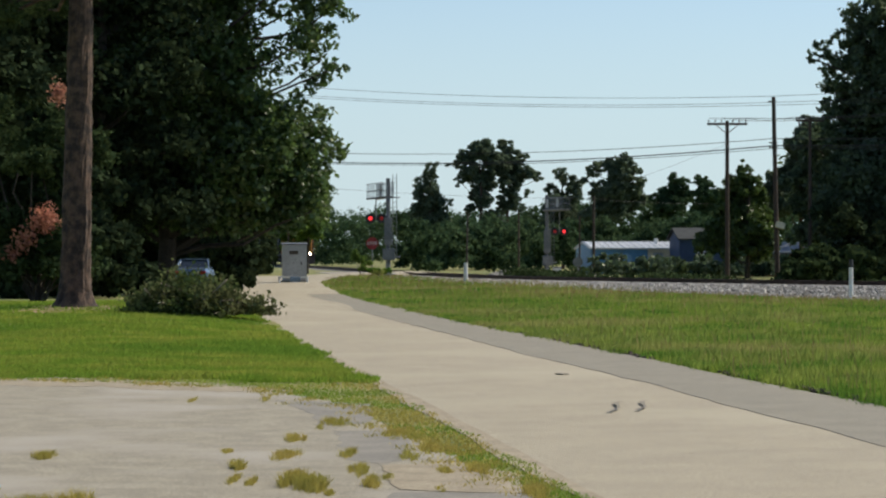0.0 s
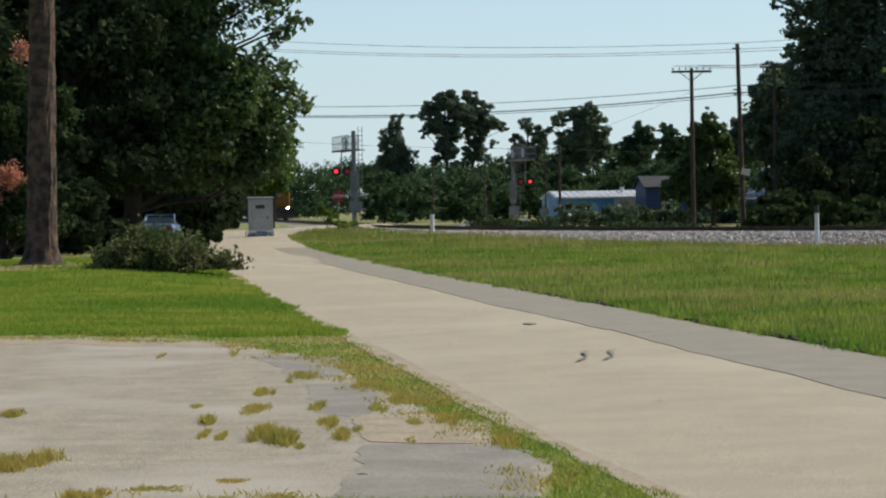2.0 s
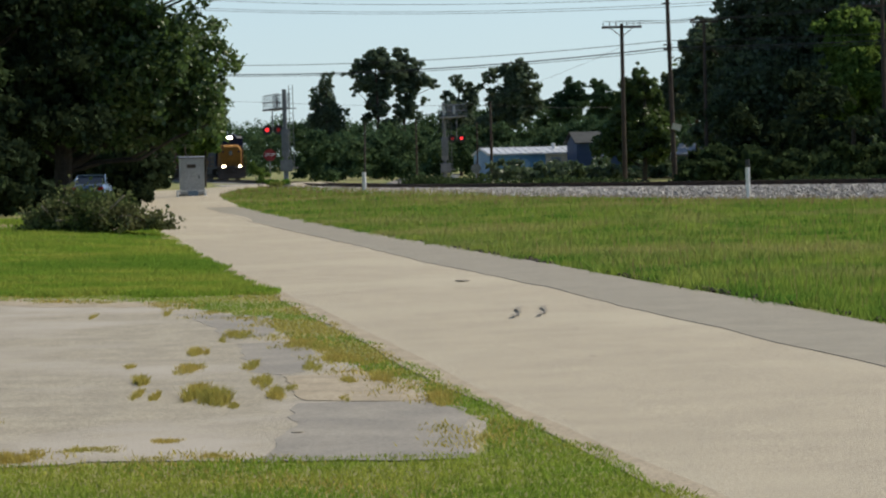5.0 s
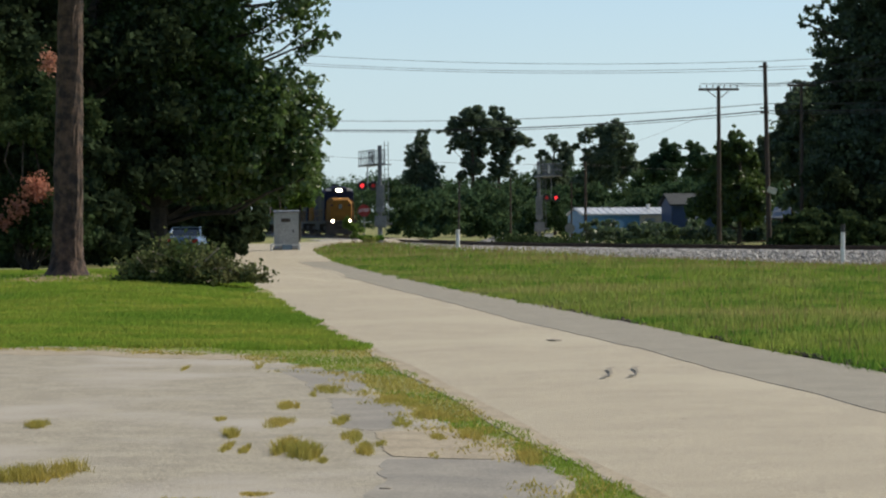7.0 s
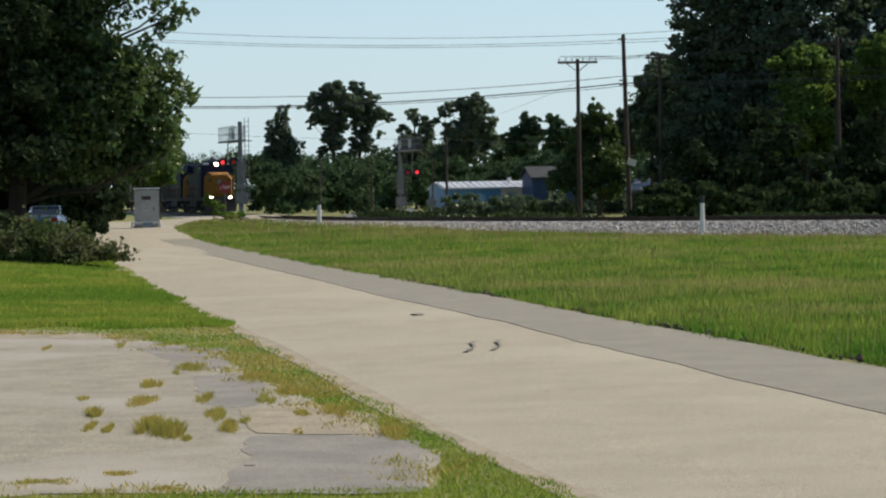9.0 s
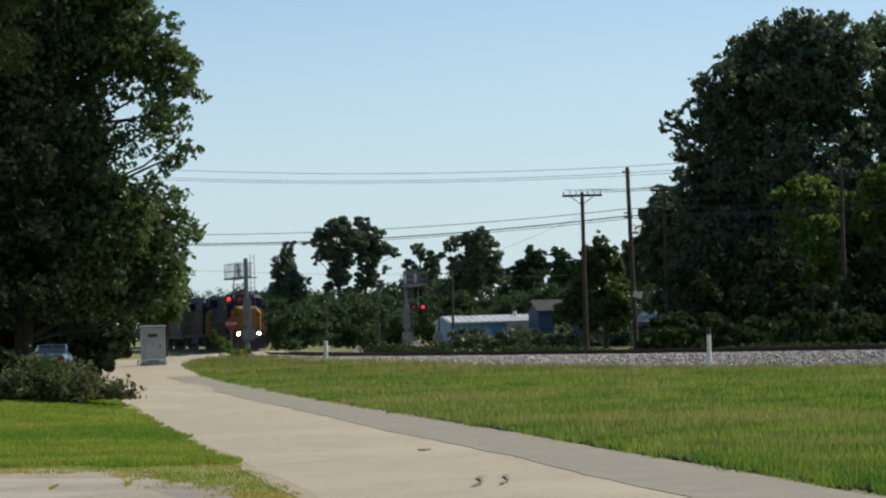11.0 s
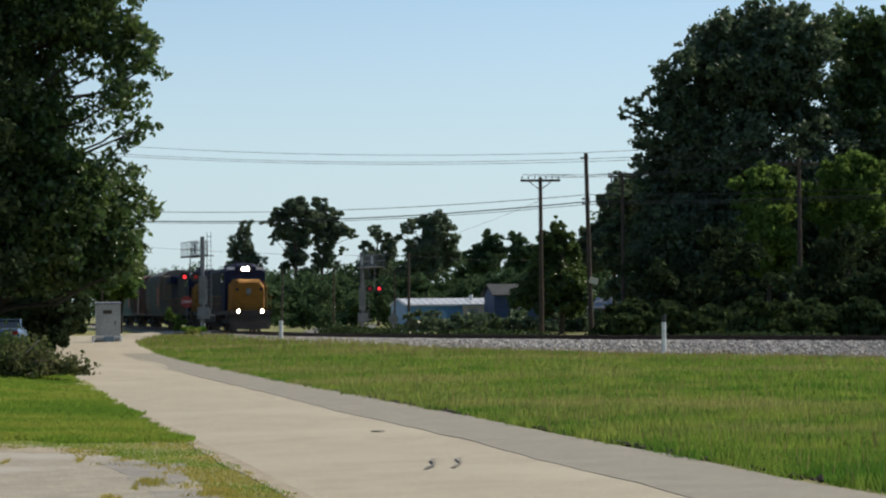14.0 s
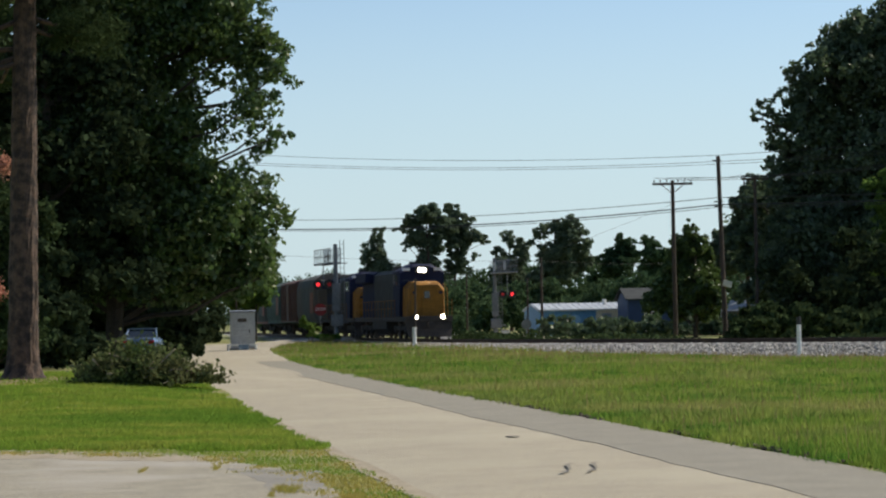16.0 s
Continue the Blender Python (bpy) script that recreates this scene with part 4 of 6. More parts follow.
lobed_tree(15.2, 336, ((-0.4, 12.3, 0.9), (0.7, 11.2, 1.0), (-1.5, 10.0, 1.0), (1.2, 9.4, 1.2), (-0.8, 8.4, 1.3), (2.1, 10.8, 0.7), (0.3, 6.9, 1.4), (-1.5, 6.0, 1.4), (1.8, 6.0, 1.4)), "needle", "bark", 20000, 0.18, 34, 0.25, FAR, "far trees", 1.4, fullness=1.1)
lobed_tree(21.0, 332.8, ((-2.1, 12.5, 1.0), (-3.2, 11.6, 0.7), (-0.3, 13.2, 1.0), (1.6, 13.9, 0.9), (3.0, 12.8, 1.0), (1.1, 12.1, 1.4), (3.3, 10.9, 1.1), (0.6, 9.9, 1.5), (-1.5, 10.2, 1.1), (2.9, 8.9, 1.4), (-1.3, 8.1, 1.4), (4.4, 8.8, 0.85), (1.1, 7.2, 1.4), (-2.5, 6.4, 1.4)), "needle", "bark", 32000, 0.18, 35, 0.3, FAR, "far trees", 1.6, fullness=1.1)
lobed_tree(30.0, 345.6, ((0.2, 12.0, 0.8), (1.1, 11.1, 1.0), (-0.3, 10.0, 1.3), (1.9, 9.4, 1.2), (-2.3, 8.9, 0.95), (0.0, 7.8, 1.5), (-1.5, 7.4, 1.2)), "woods", "bark", 14000, 0.18, 37, 0.25, FAR, "far trees", 1.4)
lobed_tree(33.6, 342.4, ((-0.3, 11.4, 0.9), (0.9, 10.3, 1.0), (-0.7, 9.2, 1.3), (1.9, 9.4, 1.0), (0.1, 7.3, 1.5)), "woods", "bark", 12000, 0.18, 38, 0.25, FAR, "far trees", 1.4)
tree(38.6, 345.6, 11.8, 4.2, 2.0, "woods", "bark", 12000, 0.2, 39, 0.25, 16, FAR, "far trees", "broad", 16, 0.42)


def build_woods():
    """The far treeline: uncounted crowns down to the ground."""
    rng = np.random.default_rng(40)
    for name, xs, ys, tall, rad, per_tree, label in (
        ("treeline", (-120, 90), (371.2, 419.2), (6.0, 8.5), 3.6, 2200, "far dark green treeline behind the crossing"),
        ("forest_edge", (-70, 20), (563.2, 595.2), (10.0, 13.0), 5.0, 1500, "distant dark green forest edge"),
        ("woods", (-75, -15.5), (166.4, 240), (9, 14), 3.8, 2400, "dense dark woods on the far side of the street"),
        ("pinewood", (13.5, 50), (362, 392), (7.6, 10.4), 3.0, 2600, "far green pinewood behind the workshop"),
        # hedgerow added as a dark mass, its shade set by leaf colour
        ("hedgerow", (18.6, 62), (136, 146), (0.9, 2.2), 1.3, 1100, "overgrown hedgerow beyond the track, toned dark for shade"),
        ("hedge", (12.6, 34), (203.2, 219.2), (0.8, 1.7), 1.0, 260, "low dark hedge before the workshop"),
        ("brushwood", (-5, 6.5), (220.8, 275.2), (2.6, 5.5), 2.2, 1700, "dense green brushwood behind the crossing"),
        ("thicket", (-4, 44), (297.6, 320), (3.4, 6.4), 2.6, 2000, "dense low thicket below the far pines"),
        ("backwoods", (33, 80), (204.8, 240), (8, 14), 3.6, 1800, "dark woods behind the big oaks"),
        # brought forward and dark-toned to stand for the oaks' shade on the ground
        ("undergrowth", (27, 75), (152, 176), (3.0, 7.5), 2.6, 1700, "dark undergrowth below the big oaks"),
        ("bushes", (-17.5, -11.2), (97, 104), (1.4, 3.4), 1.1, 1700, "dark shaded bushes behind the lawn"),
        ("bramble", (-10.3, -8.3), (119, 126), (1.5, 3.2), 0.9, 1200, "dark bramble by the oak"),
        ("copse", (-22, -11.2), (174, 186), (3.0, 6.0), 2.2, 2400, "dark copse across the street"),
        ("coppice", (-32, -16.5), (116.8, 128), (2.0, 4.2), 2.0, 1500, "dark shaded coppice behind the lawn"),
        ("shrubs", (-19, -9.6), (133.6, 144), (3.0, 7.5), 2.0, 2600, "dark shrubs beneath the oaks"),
    ):
        pts = []
        k = int((xs[1] - xs[0]) * (2 if ys[1] - ys[0] < 58 else 4.0) / rad)
        for i in range(k):
            x = xs[0] + (xs[1] - xs[0]) * (i + rng.uniform(-0.5, 0.5)) / k
            y = rng.uniform(*ys)
            if track_distance(np.array([x]), np.array([y]))[0] < 3 + rad:
                continue
            h = rng.uniform(*tall)
            ls = [(x + rng.normal(0, rad * 0.35), y + rng.normal(0, rad * 0.35), h * f, rad * rng.uniform(0.45, 0.75) * (1.1 - 0.4 * f), rad * 0.6, h * 0.16) for f in (0.15, 0.32, 0.5, 0.66, 0.78, 0.88)]
            pts.append(clumps(rng, ls, per_tree, 12, 0.45))
        # low growth under and behind trees has its shade put into the leaf tone
        ob = leaves(name, np.vstack(pts), 0.22 if ys[0] > 208 else 0.24, M["shade_green" if name == "hedgerow" else "woods" if ys[0] > 208 and xs[1] < 50 or ys[0] > 320 else "shade_leaf" if xs[1] < 0 or name == "undergrowth" else "oak_dark"], None, rng)
        tagged(ob, label, "trees", kind="stuff")


def build_railside_weeds():
    rng = np.random.default_rng(44)
    k = 16000
    way = TRACK[(TRACK[:, 1] > 96) & (TRACK[:, 1] < 166)]
    nrm = normals_of(way)
    i = rng.integers(0, len(way), k)
    q = way[i] + nrm[i] * rng.uniform(4.2, 8.5, (k, 1))
    z = height(q[:, 0], q[:, 1]) + rng.uniform(0, 1, k) ** 1.4 * (0.55 + 0.25 * np.sin(i * 0.11))
    # weeds added to darken the sunlit strip, shade painted into their tone
    tagged(leaves("railside_weeds", np.stack([q[:, 0], q[:, 1], z], 1), 0.14, M["shade_green"], None, rng), "green weeds beyond the track, toned dark for shade", "weeds", kind="stuff")


build_woods()
build_railside_weeds()


# the pine on the lawn: ridged bark, boughs above
def build_lawn_pine(x, y, tall, r, seed):
    rng = np.random.default_rng(seed)
    root = empty("pine_tree", pose(x, y, float(height(x, y))), "tall pine with thick flaking red-brown bark on the lawn", "tree")
    bm = bmesh.new()
    rings, seg = 70, 40
    rows = []
    for i in range(rings + 1):
        z = -0.15 + tall * i / rings * (0.35 + 0.65 * i / rings)
        flare = 1 + 0.55 * math.exp(-max(z, 0) / 0.22)
        row = []
        for j in range(seg):
            a = 2 * math.pi * j / seg
            ridge = 0.035 * noise.noise(Vector((math.cos(a) * 5, math.sin(a) * 5, z * 2.2))) + 0.02 * noise.noise(Vector((math.cos(a) * 12, math.sin(a) * 12, z * 7)))
            rr = r * flare * (1 - 0.5 * z / tall) + ridge
            row.append(bm.verts.new((rr * math.cos(a) + 0.02 * z, rr * math.sin(a), z)))
        rows.append(row)
    for a, b in zip(rows, rows[1:]):
        for j in range(seg):
            bm.faces.new((a[j], a[(j + 1) % seg], b[(j + 1) % seg], b[j]))
    part("trunk", bm, M["bark"], root)
    ls = []
    for i in range(22):
        a, z = rng.uniform(0, 2 * math.pi), rng.uniform(7.5, tall)
        reach = rng.uniform(1.2, 3.4)
        tip = (math.cos(a) * reach, math.sin(a) * reach, z - rng.uniform(0.2, 1.0))
        bm = bmesh.new()
        limb_mesh(bm, (0.02 * z, 0, z), tip, 0.07, 0.02, rng, 0.1, 3, 6)
        part("bough", bm, M["bark"], root)
        ls.append((*tip, 0.9, 0.9, 0.5))
    # darker needle copy: the crown's shade is painted in
    leaves("needles", clumps(rng, ls, 26000, 18, 0.5), 0.16, M["shade_green"], root, rng, slim=0.12)
    return root


build_lawn_pine(-8.9, 64.0, 15.0, 0.375, 51)
# dark bark and the darker needle copy carry this pine's shade
tree(-13.6, 73.6, 18.0, 3.5, 9.5, "shade_green", "trunk", 16000, 0.2, 52, 0.34, 20, "pine at the edge of the lawn, in shade", "", "pine", 16, 0.5)


def build_myrtle():
    x, y = -12.0, 78.4
    rng = np.random.default_rng(55)
    root = empty("crape_myrtle", pose(x, y, float(height(x, y))), "crape myrtle with drooping branches and coral blossoms", "tree")
    ls = []
    for i in range(16):
        a = rng.uniform(0, 6.28)
        tip = (math.cos(a) * rng.uniform(0.3, 1.5), math.sin(a) * 0.9, rng.uniform(0.7, 7.2) if i % 2 else rng.uniform(0.6, 2.6))
        bm = bmesh.new()
        limb_mesh(bm, (rng.normal(0, 0.1), rng.normal(0, 0.1), 0), tip, 0.05, 0.015, rng, 0.1, 4, 6)
        part("stem", bm, M["trunk"], root)
        ls.append((*tip, 0.7, 0.7, 0.8))
    # foliage takes the dark needle copy, shade included in its colour
    leaves("foliage", clumps(rng, ls, 15000, 14, 0.5), 0.09, M["shade_green"], root, rng)
    heads = np.array([(0.35, -0.9, 2.6), (0.55, -0.9, 2.35), (0.2, -0.9, 2.4), (-0.6, -0.9, 1.5), (0.75, -0.8, 6.2), (-0.2, -1.0, 1.9)])
    leaves("blossoms", np.vstack([h + rng.normal(0, 0.16, (260, 3)) for h in heads]), 0.06, M["bloom"], root, rng)


build_myrtle()


def build_brush_pile():
    x, y = -5.75, 61.8
    rng = np.random.default_rng(60)
    root = empty("brush_pile", pose(x, y, float(height(x, y))), "heap of cut leafy branches lying beside the road", "brush pile")
    pts = []
    for i in range(70):
        a = rng.uniform(0, 6.28)
        rr = rng.uniform(0, 1) ** 0.6
        px, py = math.cos(a) * rr * 1.25 - 0.05, math.sin(a) * rr * 1.1
        top = (0.60 + 0.50 * math.exp(-((px + 0.45) / 0.6) ** 2)) * (1 - (px / 1.6) ** 2) * (1 - (py / 1.5) ** 2)
        pz = rng.uniform(0.1, 1.0) * max(0.15, top)
        d = Vector((rng.normal(0.2, 0.6), rng.normal(0, 0.5), rng.normal(0, 0.22))).normalized() * rng.uniform(0.35, 0.8)
        if i % 2 == 0:
            bm = bmesh.new()
            limb_mesh(bm, (px - d.x, py - d.y, max(0.03, pz - d.z)), (px + d.x, py + d.y, max(0.05, pz + d.z)), 0.026, 0.009, rng, 0.08, 3, 5)
            part("branch", bm, M["trunk"] if i % 6 == 0 else M["dirt"], root)
        t = rng.uniform(-1, 1, (125, 1))
        p = np.array([px, py, pz]) + np.array(d)[None] * t + rng.normal(0, 0.12, (125, 3))
        p[:, 2] = np.abs(p[:, 2]) + 0.02
        pts.append(p)
    for px in (1.3, 1.5, 1.7, 1.1):
        p = np.array([px, rng.uniform(-0.5, 0.3), 0.15]) + rng.normal(0, 0.16, (120, 3))
        p[:, 2] = np.abs(p[:, 2]) * 0.8 + 0.02
        pts.append(p)
    leaves("cut_leaves", np.vstack(pts), 0.065, M["brush"], root, rng)


build_brush_pile()


# ---------------------------------------------------------------- crossing signals
def build_signal(name, x, y, arm_x, arm_y, tall, lamp_z, lamp_x, lit_right, label):
    """A cantilever signal: mast with ladder, walkway arm, flashing pair, cabinet foot."""
    z0 = float(height(x, y))
    root = empty(name, pose(x, y, z0), label, "crossing signal", "level crossing signals")
    bm = bmesh.new()
    rod(bm, (0, 0, 0), (0, 0, tall), 0.16, 0.13, 14)
    rod(bm, (0, 0, 0), (0, 0, 0.12), 0.34, 0.34, 14)
    part("mast", bm, M["alu"], root)
    bm = bmesh.new()
    box(bm, (0, 0, 0.06), (0.9, 0.9, 0.25), bevel=0.02)
    part("foundation", bm, M["grey"], root)
    bm = bmesh.new()
    for dx in (0.28, 0.52):
        rod(bm, (dx, 0.05, 1.2), (dx, 0.05, tall + 0.25), 0.022, seg=6)
    for i in range(17):
        z = 1.3 + i * (tall - 1.0) / 17
        rod(bm, (0.28, 0.05, z), (0.52, 0.05, z), 0.014, seg=6)
    part("ladder", bm, M["alu"], root)
    # arm with walkway and railings
    az = tall - 1.15
    A, B = Vector((0, 0, az)), Vector((arm_x, arm_y, az))
    side = Vector((-(B - A).y, (B - A).x, 0)).normalized() * 0.32
    bm = bmesh.new()
    for s in (-1, 1):
        rod(bm, A + side * s, B + side * s, 0.06, seg=8)
    n = max(6, int((B - A).length / 0.5))
    for i in range(n + 1):
        p = A.lerp(B, i / n)
        rod(bm, p - side, p + side, 0.035, seg=6)
    m = (A + B) / 2 + Vector((0, 0, 0.05))
    box(bm, m, ((B - A).length, 0.5, 0.03), Matrix.Rotation(math.atan2(B.y - A.y, B.x - A.x), 4, "Z"))
    part("walkway", bm, M["alu"], root)
    for s in (-1, 1):
        bm = bmesh.new()
        for dz in (0.45, 0.9):
            rod(bm, A + side * s + Vector((0, 0, dz)), B + side * s + Vector((0, 0, dz)), 0.024, seg=6)
        for i in range(n + 1):
            p = A.lerp(B, i / n) + side * s
            rod(bm, p, p + Vector((0, 0, 0.92)), 0.022, seg=6)
        part("railing", bm, M["alu"], root)
    for f in (0.25, 0.8):
        bm = bmesh.new()
        p = A.lerp(B, f) - side * 1.08 + Vector((0, 0, 0.5))
        box(bm, p, (0.62, 0.03, 0.62), Matrix.Rotation(math.atan2(B.y - A.y, B.x - A.x), 4, "Z"), 0.005)
        part("sign_panel", bm, M["grey"], root, "pale panel on the railing")
    # crossarm bracket through the mast
    bm = bmesh.new()
    rod(bm, (0.1, 0, az - 0.02), (0.72, 0, az - 0.02), 0.03, seg=6)
    part("bracket", bm, M["alu"], root)
    # flashing lamps
    bm = bmesh.new()
    rod(bm, (lamp_x, -0.1, lamp_z), (lamp_x, -0.1, az), 0.035, seg=8)
    rod(bm, (lamp_x - 0.34, -0.1, lamp_z), (lamp_x + 0.34, -0.1, lamp_z), 0.045, seg=8)
    rod(bm, (lamp_x, -0.1, lamp_z + 0.1), (0, 0, lamp_z + 0.1), 0.04, seg=8)
    part("lamp_bracket", bm, M["alu"], root)
    for sx in (-1, 1):
        bm = bmesh.new()
        rod(bm, (0, 0.03, 0), (0, 0.0, 0), 0.305, seg=28)
        rod(bm, (0, 0.2, 0), (0, 0.03, 0), 0.12, 0.16, 16)
        disc = part("lamp_disc", bm, M["black"], root, "round black lamp background")
        disc.location = (lamp_x + sx * 0.34, -0.18, lamp_z)
        bm = bmesh.new()
        rod(bm, (0, 0.0, 0), (0, -0.03, 0), 0.12, 0.11, 20)
        on = (sx > 0) == lit_right
        part("lens", bm, M["red_lit" if on else "red_half"], disc, "lit red lens" if on else "red lens, nearly dark")
        bm = bmesh.new()
        for k in range(14):
            a, b = math.pi * (k / 14), math.pi * ((k + 1) / 14)
            p, q = Vector((math.cos(a) * 0.17, 0, math.sin(a) * 0.17)), Vector((math.cos(b) * 0.17, 0, math.sin(b) * 0.17))
            o = Vector((0, -0.22, 0))
            bm.faces.new([bm.verts.new(c) for c in (p, q, q + o, p + o)])
        bmesh.ops.solidify(bm, geom=bm.faces[:], thickness=0.006)
        part("hood", bm, M["black"], disc)
    # relay cabinet on the mast's lower half
    bm = bmesh.new()
    box(bm, (0.0, -0.08, 2.75), (0.46, 0.36, 1.7), bevel=0.03)
    part("equipment_case", bm, M["alu"], root, "weathered grey steel case on the mast")
    bm = bmesh.new()
    box(bm, (0.05, -0.1, 1.35), (0.75, 0.45, 0.7), bevel=0.03)
    rod(bm, (-0.35, -0.1, 1.2), (0.75, -0.1, 1.2), 0.05, seg=8)
    part("gate_mechanism", bm, M["alu"], root)
    return root


build_signal("crossing_signal", -3.35, 161.6, -1.12, 5.2, 6.0, 3.55, -0.74, False, "grey cantilever level crossing signal with red flashing lamps")
build_signal("crossing_signal", 7.7, 196.0, 1.15, -5.0, 6.2, 3.5, 0.92, True, "grey cantilever crossing signal beyond the track, red lamp lit")


def build_bungalow():
    x, y = -8.2, 145.9
    root = empty("signal_cabinet", pose(x, y, float(height(x, y)), 0, 0, 6), "grey steel railway signal cabinet, stained and weathered", "cabinet")
    bm = bmesh.new()
    box(bm, (0, 0, 1.08), (1.32, 1.1, 2.0), bevel=0.02)
    part("housing", bm, M["grey"], root)
    bm = bmesh.new()
    prism(bm, [(-0.62, 2.08), (0.62, 2.08), (0.6, 2.14), (0, 2.2), (-0.6, 2.14)], -0.72, 0.72)
    part("roof", bm, M["alu"], root)
    bm = bmesh.new()
    box(bm, (0, -0.565, 1.05), (0.9, 0.03, 1.75), bevel=0.008)
    door = part("door", bm, M["grey"], root)
    bm = bmesh.new()
    box(bm, (0.36, -0.60, 1.05), (0.05, 0.04, 0.2), bevel=0.006)
    part("handle", bm, M["black"], door)
    bm = bmesh.new()
    box(bm, (-0.05, -0.586, 1.65), (0.5, 0.012, 0.2), bevel=0.003)
    part("nameplate", bm, M["tie"], door, "faded dark plate")
    bm = bmesh.new()
    box(bm, (0, 0, 0.04), (1.5, 1.3, 0.16), bevel=0.01)
    part("plinth", bm, M["patch"], root)
    # low guard frame before it
    root = empty("guard_rail", pose(-8.1, 143.2, float(height(-8.1, 143.2))), "low white and blue steel guard frame before the cabinet", "guard rail")
    for dx in (-0.75, 0.1, 0.75):
        bm = bmesh.new()
        rod(bm, (dx, 0, -0.1), (dx, 0, 0.36), 0.06, seg=8)
        part("post", bm, M["white"], root)
    bm = bmesh.new()
    box(bm, (0, 0, 0.33), (1.6, 0.07, 0.09), bevel=0.01)
    part("rail", bm, M["white"], root)
    bm = bmesh.new()
    box(bm, (0.1, -0.05, 0.2), (0.55, 0.06, 0.28), bevel=0.01)
    part("plate", bm, M["car_blue"], root, "blue steel plate")


build_bungalow()


def post_sign(name, x, y, label, category, plate, tall, plate_z, r, sides, ink=None):
    root = empty(name, pose(x, y, float(height(x, y))), label, category)
    bm = bmesh.new()
    rod(bm, (0, 0, -0.2), (0, 0, tall), 0.035, seg=8)
    part("post", bm, M["alu"], root)
    bm = bmesh.new()
    m = Matrix.Translation((0, -0.05, plate_z)) @ Matrix.Rotation(radians(90), 4, "X") @ Matrix.Rotation(math.pi / sides, 4, "Z")
    bmesh.ops.create_cone(bm, cap_ends=True, segments=sides, radius1=r, radius2=r, depth=0.01, matrix=m)
    face = part("plate", bm, M[plate], root)
    if ink:
        bm = bmesh.new()
        box(bm, (0, -0.058, plate_z), (r * 1.2, 0.004, r * 0.36))
        part("lettering", bm, M[ink], face)


post_sign("stop_sign", -4.45, 166.4, "red octagonal stop sign on a grey post", "stop sign", "sign_red", 2.2, 2.05, 0.40, 8)
post_sign("round_sign", 9.7, 190.4, "pale round crossing warning sign, seen from behind", "sign", "alu", 1.9, 1.25, 0.36, 24)


def stop_word():
    cu = bpy.data.curves.new("lettering", "FONT")
    cu.body, cu.size, cu.align_x, cu.align_y, cu.extrude = "STOP", 0.27, "CENTER", "CENTER", 0.002
    tmp = bpy.data.objects.new("lettering", cu)
    me = bpy.data.meshes.new_from_object(tmp)
    bpy.data.objects.remove(tmp)
    me.materials.append(M["white"])
    ob = new("lettering", me)
    ob.parent = [o for o in bpy.data.objects if o.name == "stop_sign"][0].children[1]
    ob.matrix_basis = pose(0, -0.06, 2.05, 90, 0, 0)


stop_word()


def marker(x, y, tall, r, label, thin=0.0, cap=None):
    root = empty("marker_post", pose(x, y, float(height(x, y))), label, "marker post")
    bm = bmesh.new()
    rod(bm, (0, 0, -0.2), (0, 0, tall), r, r * 0.92, 12)
    part("post", bm, M["white"], root)
    if thin:
        bm = bmesh.new()
        rod(bm, (0.03, 0.12, 0), (0.1, 0.12, thin), 0.045, seg=8)
        part("pole", bm, M["tie"], root, "thin dark pole")
    if cap:
        bm = bmesh.new()
        rod(bm, (0, 0, tall), (0, 0, tall + cap), r * 0.98, r * 0.9, 12)
        part("cap", bm, M["black"], root, "dark cap")


marker(1.13, 132, 0.98, 0.11, "white marker post with a thin pole beside the track", thin=3.4)
marker(14.35, 93.12, 1.12, 0.085, "white plastic cable marker post with a dark top", cap=0.28)


# ---------------------------------------------------------------- poles and wires
def utility_pole(x, y, tall, r, label, arm=0.0, arm_z=0.0, arm_turn=0, lean=0.0, can=False):
    z0 = float(height(x, y))
    root = empty("utility_pole", pose(x, y, z0, 0, lean, 0), label, "utility pole", "utility poles")
    bm = bmesh.new()
    rod(bm, (0, 0, -0.4), (0, 0, tall), r, r * 0.72, 12)
    part("pole", bm, M["pole"], root)
    if arm:
        m = Matrix.Rotation(radians(arm_turn), 4, "Z")
        bm = bmesh.new()
        box(bm, (0, 0, arm_z), (arm, 0.12, 0.14), m, 0.01)
        cross = part("crossarm", bm, M["pole"], root)
        bm = bmesh.new()
        for s in (-1, 1):
            rod(bm, m @ Vector((s * arm * 0.28, 0.05, arm_z - 0.05)), (0, 0.05, arm_z - 0.6), 0.025, seg=6)
        part("brace", bm, M["pole"], cross)
        for f in (-0.46, -0.3, -0.14, 0.14, 0.3, 0.46):
            bm = bmesh.new()
            p = m @ Vector((f * arm, 0, arm_z + 0.06))
            rod(bm, p, p + Vector((0, 0, 0.08)), 0.02, seg=6)
            rod(bm, p + Vector((0, 0, 0.08)), p + Vector((0, 0, 0.2)), 0.055, 0.035, 8)
            part("insulator", bm, M["alu"], cross)
    if can:
        bm = bmesh.new()
        box(bm, (0.2, -0.15, 3.4), (0.5, 0.3, 0.35), Matrix.Rotation(0.3, 4, "Y"), 0.03)
        part("junction_box", bm, M["cream"], root, "pale junction box")
        bm = bmesh.new()
        for z in (tall - 0.25, tall - 2.55, tall - 2.8):
            rod(bm, (-0.32, -0.05, z), (0.15, -0.05, z), 0.04, seg=6)
        part("bracket", bm, M["pole"], root)
    return root


utility_pole(17.35, 161.6, 9.95, 0.15, "dark wooden utility pole with a long crossarm", 2.45, 9.75)
utility_pole(18.6, 147.2, 10.55, 0.15, "tall dark wooden utility pole carrying the street cables", lean=-1.2, can=True)
